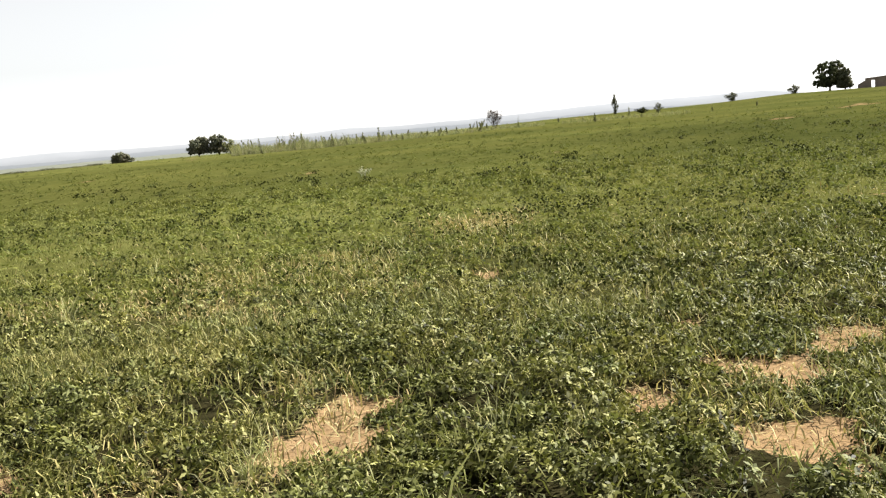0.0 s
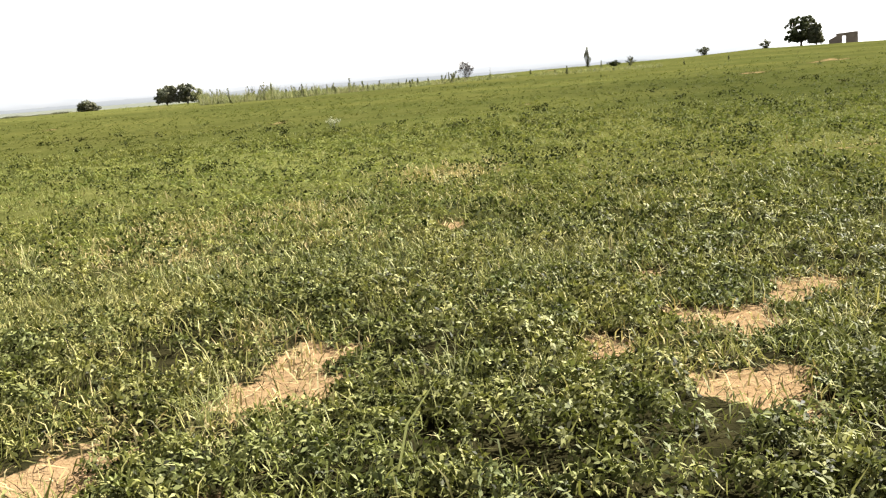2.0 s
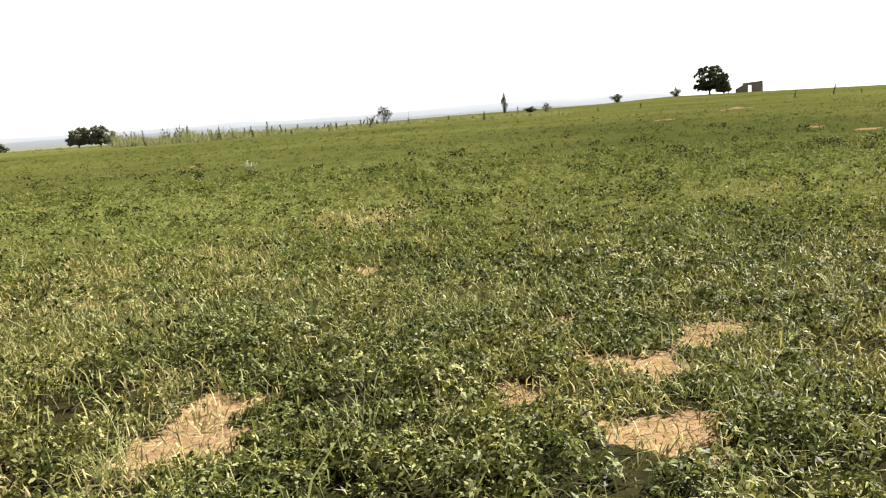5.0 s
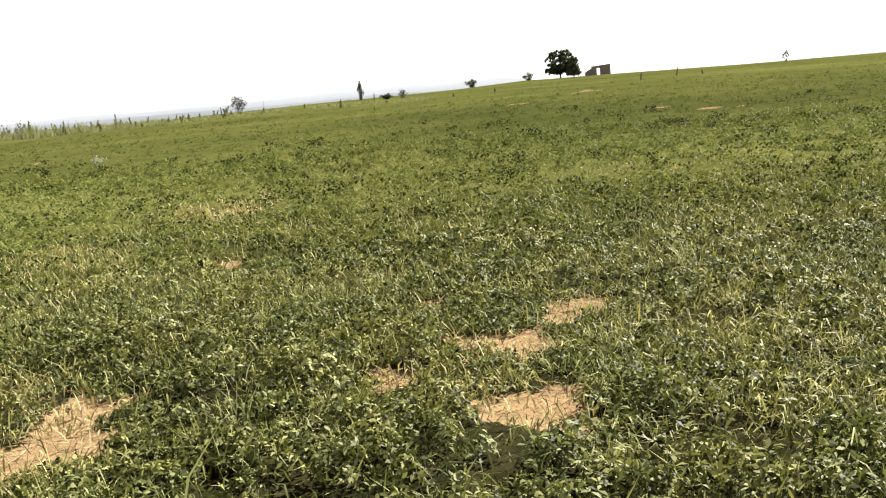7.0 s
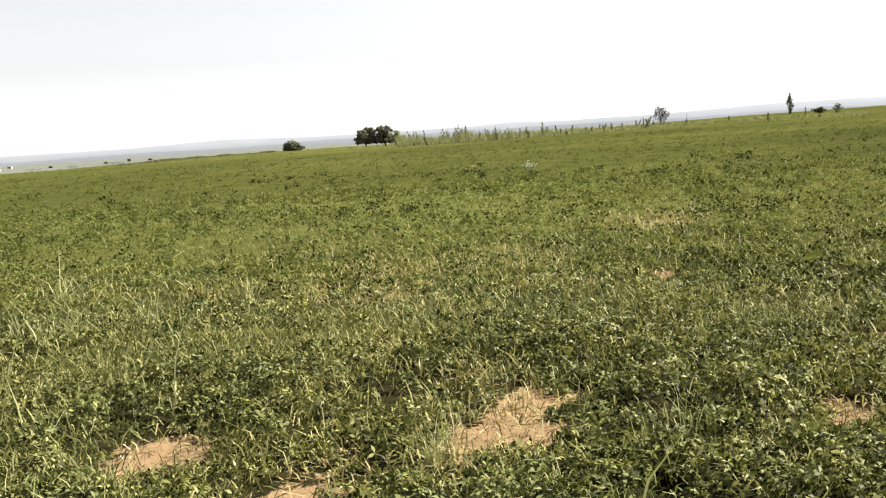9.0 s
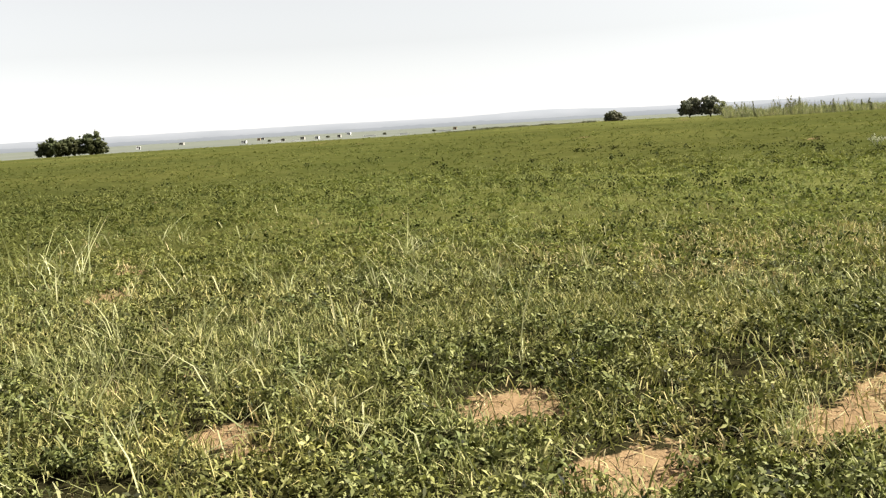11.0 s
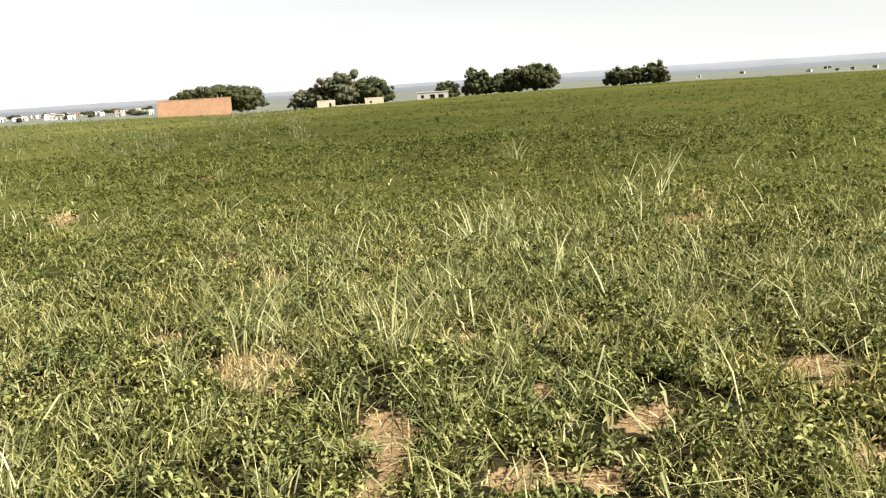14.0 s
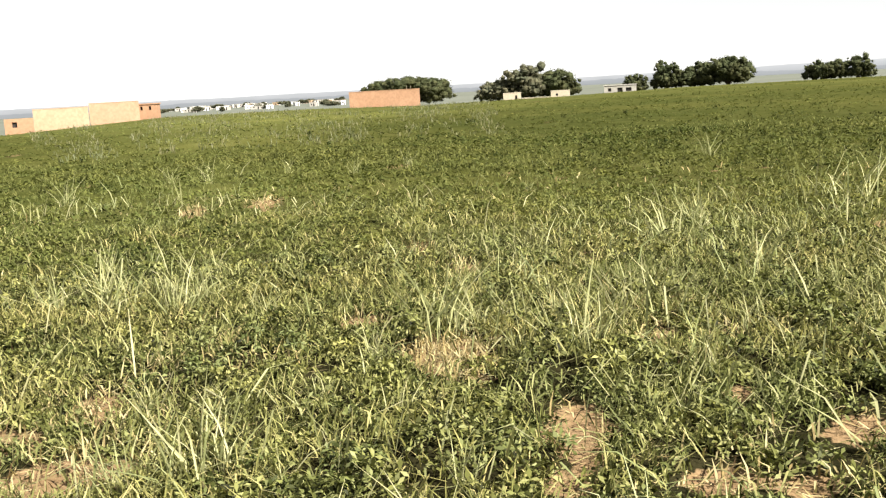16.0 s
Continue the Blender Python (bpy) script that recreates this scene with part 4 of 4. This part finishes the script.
tree("bush", 20.3, 130, high(-0.75, 0.45, 130), wide(1.3, 130), 24, "tall grey-green bush in a pair", HAZED_GREY_LEAF, trunk=0.03, flat=1.0, category="bush", blobs=7, skirt=True, crest=0.7)


def twiggy(name, az, r, height, width, seed, label, category, stems=9, leafy=40, leaf=0.05, lean=0.0, wood=BARK, foliage=BUSH_LEAF, foot=0.15):
    """An open shrub: thin stems fanning from the foot, forked twigs and few leaves, so that the light shows through."""
    rng = random.Random(seed)
    root = new(name)
    root.matrix_world = pose(*spot(az, r), 0, 0, az)
    tagged(root, label, category)
    thick = max(0.013, 0.00019 * r)
    tips = []
    for k in range(stems):
        bm = bmesh.new()
        side = ((k + rng.random()) / stems * 2 - 1) * width / 2
        h = height * (0.55 + 0.45 * rng.random()) * (1 - 0.35 * abs(side) / (width / 2))
        top = Vector((side + lean * height * 0.4, rng.uniform(-0.3, 0.3) * width, h))
        mid = Vector((top.x * 0.45 + rng.uniform(-0.06, 0.06) * width, top.y * 0.4, h * 0.55))
        add_limb(bm, [(side * foot, 0, -0.1), tuple(mid), tuple(top)], [thick, thick * 0.75, thick * 0.35], 4)
        tips += [(top, 0.8), (mid.lerp(top, 0.6), 1.0), (mid, 0.7)]
        if foot >= 0.5:
            tips += [(mid * 0.6, 0.7), (mid * 0.25, 0.7)]
        for j in range(3):
            q = mid.lerp(top, 0.2 + 0.3 * j)
            e = q + Vector((rng.uniform(-0.2, 0.2) * width, rng.uniform(-0.2, 0.2) * width, height * rng.uniform(0.08, 0.2)))
            add_limb(bm, [tuple(q), tuple(e)], [thick * 0.5, thick * 0.25], 3)
            tips.append((e, 0.8))
        part("stem", bm, wood, root)
    rs = np.random.RandomState(seed)
    at = np.array([list(t) for t, _ in tips])
    n = len(at) * leafy
    c = np.repeat(at, leafy, 0) + rs.randn(n, 3) * [width * 0.06, width * 0.06, height * 0.06]
    c[:, 2] = np.clip(c[:, 2], 0.02, height)
    a, b = rs.randn(n, 3), rs.randn(n, 3)
    a /= np.linalg.norm(a, axis=1, keepdims=True)
    b -= a * (a * b).sum(1, keepdims=True)
    b /= np.linalg.norm(b, axis=1, keepdims=True)
    sz = leaf * (0.5 + rs.rand(n, 1))
    verts = np.stack([c - a * sz, c + b * sz * 0.4, c + a * sz, c - b * sz * 0.4], 1).reshape(-1, 3)
    leaf_ob = new("leaves", array_mesh("leaves", verts, np.arange(4 * n).reshape(-1, 4), foliage))
    leaf_ob.parent = root
    return root


twiggy("bush", 19.6, 128, high(-0.8, 0.0, 128), wide(0.9, 128), 25, "ragged grey-green bush among weeds", "bush", 12, 30, 0.07, foot=0.5, foliage=WEED_LEAF)
twiggy("shrub", 4.8, 118, high(-0.85, 0.32, 118), wide(0.85, 118), 26, "twiggy grey-brown shrub among weeds", "shrub", 14, 20, 0.06, foliage=TWIG)
twiggy("small_tree", -1.95, 170, high(-0.5, 0.58, 170), wide(0.36, 170), 27, "slender grey young tree on the rim", "tree", 7, 34, 0.08, foot=0.6)
twiggy("shrub", -11.44, 235, high(-0.25, 0.25, 235), wide(0.55, 235), 28, "small dark ragged shrub on the rim", "shrub", 9, 26, 0.1, foot=0.6, lean=-0.2)
twiggy("shrub", -8.25, 235, high(-0.42, 0.06, 235), wide(0.6, 235), 29, "low leaning grey shrub on the rim", "shrub", 10, 30, 0.09, lean=-0.5, foot=0.7)
twiggy("shrub", -4.3, 150, high(-0.6, -0.05, 150), wide(0.5, 150), 30, "thin weedy shrub below the rim", "shrub", 8, 14, 0.06, foot=0.6)
twiggy("shrub", -3.4, 152, high(-0.58, -0.25, 152), wide(0.7, 152), 32, "low dark weedy shrub below the rim", "shrub", 9, 22, 0.07, foot=0.9, foliage=DARK_LEAF)
twiggy("shrub", -25.2, 235, high(-0.4, 0.2, 235), wide(0.4, 235), 31, "small dark shrub on the rim", "shrub", 7, 20, 0.09)
twiggy("dry_weed", 12.4, 31, 0.36, 0.5, 33, "pale bleached dry weed standing alone in the field", "weed", 6, 4, 0.022, wood=BLEACHED, foliage=BLEACHED, foot=0.3)


# ---- tall weeds along the rim ----
def weed(az, r, h, seed):
    rng = random.Random(seed)
    root = new("tall_weed")
    root.matrix_world = pose(*spot(az, r), 0, 0, rng.random() * 360)
    tagged(root, "tall dry brown weed stalk at the field's rim" if seed % 3 else "short leafy weed stalk at the field's rim", "weed", "weeds along the rim")
    bm = bmesh.new()
    top = Vector((rng.gauss(0, 0.22) * h, rng.gauss(0, 0.22) * h, h))
    add_limb(bm, [(0, 0, -0.1), tuple(top * 0.5 + Vector((0.03, 0, 0))), tuple(top)], [0.02, 0.016, 0.009], 4)
    for k in range(4):
        f = 0.35 + 0.15 * k
        a = rng.random() * 6.28
        q = top * f
        add_limb(bm, [tuple(q), tuple(q + Vector((math.cos(a) * 0.13 * h, math.sin(a) * 0.13 * h, 0.16 * h)))], [0.011, 0.005], 3)
    part("stem", bm, STALK, root)
    rows = [(top.x * f, top.y * f, h * f, (0.13 - 0.07 * f) * (0.7 + 0.6 * rng.random()), 0.14) for f in (0.2, 0.38, 0.58, 0.78, 0.95)]
    leaf_ob = new("leaves", crown_mesh(rows[: 2 + seed % 4], 0.035, 1.6, seed, WEED_LEAF))
    leaf_ob.parent = root


rr = random.Random(500)
# single stalks: azimuth and height; then loose stands of them
STALKS = [(16.7, 2.0), (16.1, 1.7), (15.6, 1.6), (11.3, 1.5), (13.4, 1.1), (8.7, 0.9), (6.2, 0.9), (5.6, 1.1), (3.5, 1.3), (1.2, 0.7), (-2.7, 1.2), (-4.3, 0.9), (-7.2, 0.8), (-9.5, 0.7), (-17.6, 0.9), (-19.5, 1.2), (-20.9, 0.9)]
STALKS += [(c + rr.gauss(0, w), h * (0.45 + 0.6 * rr.random()))
           for c, w, h, count in ((18.4, 0.6, 1.5, 16), (16.3, 0.45, 2.0, 22), (14.6, 0.6, 1.5, 16), (12.8, 0.8, 1.1, 14), (10.5, 0.9, 1.0, 12), (7.6, 1.0, 0.8, 10), (5.6, 0.4, 1.2, 9), (-1.0, 0.8, 0.7, 6)) for _ in range(count)]
for n, (az, h) in enumerate(STALKS):
    weed(az, 104 + 22 * rr.random(), h, 500 + n)


# rank pale growth round the weeds
n = 17000
az = np.concatenate([6 + 13.6 * np.random.rand(n - 3000) ** 0.75, 2 + 6 * np.random.rand(1800), -6 + 7 * np.random.rand(1200)])
r = 104 + 24 * np.random.rand(n)
x, y = -np.sin(np.radians(az)) * r, np.cos(np.radians(az)) * r
tall = (0.45 + 0.55 * step(vnoise(az * 3.1, az * 0 + 2, 81), 0.2, 0.9)) * (0.12 + 0.88 * step(az, 6, 17))
blades("rank_weeds", x, y, 0.2 + (0.15 + 1.35 * tall) * np.random.rand(n) ** 1.6, 0.022 + 0.025 * np.random.rand(n), WEED_LEAF,
       "rank pale grey-green growth along the rim", droop=0.8, spread=0.4)


# a dark low strip of growth along the rim
n = 3600
az, r = 26.5 + 8.5 * np.random.rand(n), 131 + 10 * np.random.rand(n)
x, y = -np.sin(np.radians(az)) * r, np.cos(np.radians(az)) * r
blades("rank_weeds", x, y, 0.08 + 0.22 * step(vnoise(az * 1.3, az * 0 + 4, 86), 0.3, 0.8) * np.random.rand(n), 0.03 + 0.04 * np.random.rand(n), BUSH_LEAF,
       "dark low growth in a strip along the rim", droop=0.8, spread=0.5)


# tall pale grass on the rim by the yards
n = 13000
az = 74 + 25 * np.random.rand(n)
r = 30 + 104 * np.random.rand(n) ** 1.3
k = np.random.rand(n) < step(vnoise(az * 0.8, r * 0.05, 83) * 0.6 + vnoise(az * 3, r * 0.2, 84) * 0.4, 0.35, 0.7)
az, r = az[k], r[k]
x, y = -np.sin(np.radians(az)) * r, np.cos(np.radians(az)) * r
blades("rank_weeds", x, y, 0.1 + (0.1 + 0.0025 * r) * np.random.rand(len(x)) ** 2, 0.012 + 0.0003 * r * (0.5 + np.random.rand(len(x))), WEED_LEAF,
       "tall pale grass along the rim by the yards", droop=0.8, spread=0.5)


# ---- buildings ----
def wall_bm(w, h, t, openings=(), top=None):
    """A wall along x, centred, of thickness t, with openings (x0, x1, z0, z1) that go through. top: drop of its right end."""
    bm = bmesh.new()
    xs = sorted({-w / 2, w / 2, *(v for o in openings for v in o[:2])})
    zs = sorted({-0.4, h, *(v for o in openings for v in o[2:])})
    for x0, x1 in zip(xs, xs[1:]):
        for z0, z1 in zip(zs, zs[1:]):
            if not any(o[0] <= (x0 + x1) / 2 <= o[1] and o[2] <= (z0 + z1) / 2 <= o[3] for o in openings):
                add_box(bm, x0, x1, -t / 2, t / 2, z0, z1)
    bmesh.ops.remove_doubles(bm, verts=bm.verts, dist=0.001)
    if top:
        for v in bm.verts:
            if v.co.z > h - 0.01:
                v.co.z += top * (v.co.x / w)
    return bm


def house(name, az, r, w, d, h, material, label, openings=(), turn=0.0, roof=True, category="house", eaves=0.12):
    root = new(name)
    x, y, z = spot(az, r)
    root.matrix_world = pose(x, y, z, 0, 0, az + turn)
    tagged(root, label, category)
    t = 0.25
    front = part("wall", wall_bm(w, h, t, openings), material, root)
    front.matrix_basis = pose(0, -d / 2 + t / 2, 0)
    back = part("wall", wall_bm(w, h, t), material, root)
    back.matrix_basis = pose(0, d / 2 - t / 2, 0)
    for s in (-1, 1):
        side = part("wall", wall_bm(d - 2 * t - 0.01, h, t), material, root)
        side.matrix_basis = pose(s * (w / 2 - t / 2), 0, 0, 0, 0, 90)
    if roof:
        bm = bmesh.new()
        add_box(bm, -w / 2 - eaves, w / 2 + eaves, -d / 2 - eaves, d / 2 + eaves, h + 0.004, h + 0.16)
        bmesh.ops.bevel(bm, geom=bm.edges[:], offset=0.03, segments=1)
        part("roof", bm, material, root)
    # added near-black panels stand for the shade inside the openings
    for x0, x1, z0, z1 in openings:
        bm = bmesh.new()
        add_box(bm, x0 + 0.02, x1 - 0.02, -d / 2 + t + 0.01, -d / 2 + t + 0.06, max(z0, 0) + 0.02, z1 - 0.02)
        part("doorway_dark" if z0 <= 0 else "shutter", bm, DARK, root, "dark panel added for the shade inside an opening")
    return root


# low flat-roofed houses beyond the field
house("house", 66.6, 225, wide(1.75, 225), 4.0, high(-1.02, -0.56, 225), PLASTER, "low white flat-roofed house with dark openings",
      [(-2.6, -1.9, 0.6, 1.3), (-0.6, 0.5, -0.1, 1.35), (1.2, 2.4, 0.5, 1.3)])
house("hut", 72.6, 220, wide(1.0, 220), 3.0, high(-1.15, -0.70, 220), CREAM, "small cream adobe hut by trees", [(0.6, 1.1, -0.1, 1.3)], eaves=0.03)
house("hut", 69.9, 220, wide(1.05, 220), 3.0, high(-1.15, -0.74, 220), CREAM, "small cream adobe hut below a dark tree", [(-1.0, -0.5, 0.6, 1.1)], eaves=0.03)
# ruin with a see-through doorway
ruin = new("ruined_hut")
ruin.matrix_world = pose(*spot(-15.36, 238), 0, 0, -15.4)
tagged(ruin, "small roofless dark mud-brick ruin with an open doorway", "ruin")
rw, rh = wide(1.05, 238), high(-0.26, 0.26, 238)
bm = wall_bm(rw, rh, 0.35, [(-rw * 0.22, -rw * 0.06, -0.4, rh * 0.72)], top=0.25)
part("wall", bm, MUD_DARK, ruin).matrix_basis = pose(0.35, -1.2, 0)
bm = wall_bm(rw, rh * 0.9, 0.35, [(-rw * 0.22, -rw * 0.06, -0.4, rh * 0.7)])
part("wall", bm, MUD_DARK, ruin).matrix_basis = pose(0.35, 1.2, 0)
bm = wall_bm(2.0, rh, 0.35)
part("wall", bm, MUD_DARK, ruin).matrix_basis = pose(0.35 + rw / 2 - 0.18, 0, 0, 0, 0, 90)
bm = wall_bm(1.5, rh * 0.55, 0.4, top=0.8)
part("broken_wall", bm, MUD_DARK, ruin).matrix_basis = pose(0.35 - rw / 2 - 0.75, -1.0, 0)


def compound_wall(name, az, r, w, h, material, label, turn=0.0, posts=()):
    root = new(name)
    root.matrix_world = pose(*spot(az, r), 0, 0, az + turn)
    tagged(root, label, "wall")
    part("wall", wall_bm(w, h, 0.35), material, root)
    bm = bmesh.new()
    add_box(bm, -w / 2 - 0.03, w / 2 + 0.03, -0.21, 0.21, h + 0.004, h + 0.09)
    bmesh.ops.bevel(bm, geom=bm.edges[:], offset=0.02, segments=1)
    part("coping", bm, material, root)
    for s in (-1, 1):
        part("return_wall", wall_bm(5.0, h, 0.35), material, root).matrix_basis = pose(s * (w / 2 - 0.18), 2.7, 0, 0, 0, 90)
    for px, ph in posts:
        bm = bmesh.new()
        add_limb(bm, [(px, 0, h - 0.2), (px + 0.03, 0, h + ph)], [0.06, 0.045], 5)
        part("post", bm, STALK, root, "short wooden post")
    return root


compound_wall("adobe_wall", 79.84, 150, wide(3.96, 150), high(-1.16, -0.27, 150), ADOBE, "long orange adobe wall at the field's edge", posts=((3.3, 0.55), (3.9, 0.5)))
compound_wall("adobe_wall", 97.2, 140, wide(2.75, 140), high(-1.35, -0.24, 140) - 0.09, ADOBE_PALE, "sunlit pale cream adobe wall of a yard")
compound_wall("adobe_wall", 94.5, 141, wide(2.55, 141), high(-1.25, -0.13, 141) - 0.09, ADOBE_WARM, "sunlit warm orange adobe wall of a yard")
house("adobe_house", 92.72, 143, wide(1.05, 143), 3.0, high(-1.0, -0.16, 143) - 0.16, ADOBE, "small orange adobe house with two window holes", [(-0.9, -0.6, 1.2, 1.7), (0.2, 0.5, 1.2, 1.7)], turn=-8)
house("adobe_house", 99.3, 138, wide(1.4, 138), 3.0, high(-1.4, -0.62, 138), ADOBE, "low unfinished orange adobe house", [(-0.8, -0.2, 0.8, 1.5)], roof=False)
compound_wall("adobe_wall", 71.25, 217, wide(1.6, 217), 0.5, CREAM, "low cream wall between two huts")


# ---- village and scattered houses on the plain ----
rng = random.Random(77)
SCATTERED = [(46.15, 740), (45.32, 860), (45.1, 1000), (42.9, 750), (42.1, 735), (40.85, 745), (40.3, 940), (34.3, 800), (44.0, 725), (49.5, 880), (51.8, 760)]
for n in range(64 + len(SCATTERED)):
    if n < 64:
        az, r, turn = 82.0 + 9.6 * rng.random(), 720 + 400 * rng.random(), rng.uniform(-25, 25)
        w, d, h = 3.2 + 5.5 * rng.random() ** 1.5, 5.0, 2.1 + 1.1 * rng.random()
    else:
        az, r = SCATTERED[n - 64]
        turn = rng.uniform(-25, 5)
        w, d, h = 2.3 + 1.6 * rng.random(), 2.6, 1.5 + 0.35 * rng.random()
    material = (PLASTER, PLASTER, WHITEWASH, PLASTER, WHITEWASH, ADOBE_PALE)[n % 6]
    look_of = "earth-coloured" if material is ADOBE_PALE else "white-plastered" if n % 6 in (0, 1, 3) else "whitewashed"
    ob = house("village_house", az, r, w, d, h, material, f"{look_of} flat-roofed village house on the plain",
               [(-w * 0.3, -w * 0.3 + 0.9, 0.9, 1.9), (w * 0.05, w * 0.05 + 0.9, -0.1, 2.0)], turn=turn)
    ob["group"] = "village houses"
for az, r, w in ((44.4, 700, 7.0), (39.15, 705, 9.0), (34.95, 730, 11.0), (37.2, 690, 6.0), (43.3, 695, 5.0)):
    compound_wall("yard_wall", az, r, w, 0.9, WHITEWASH, "low whitewashed yard wall on the plain")
for n, (az, r) in enumerate(((35.5, 740), (44.75, 720), (41.5, 760), (38.3, 745), (33.2, 760))):
    tree("village_tree", az, r, 1.9, 3.2, 760 + n, "small haze-greyed tree by scattered houses on the plain", HAZED_GREY_LEAF, trunk=0.05, flat=0.8, blobs=4, density=1.6, leaf=0.5)
# the greyer bush leaf puts the distance haze into these trees' colour
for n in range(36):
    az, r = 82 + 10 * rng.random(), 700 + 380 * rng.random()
    tree("village_tree", az, r, 2.6 + 2.2 * rng.random(), 4.5 + 7 * rng.random(), 700 + n, "haze-greyed round tree among village houses", BUSH_LEAF, trunk=0.05, flat=0.8, blobs=4, density=1.6, leaf=0.5)
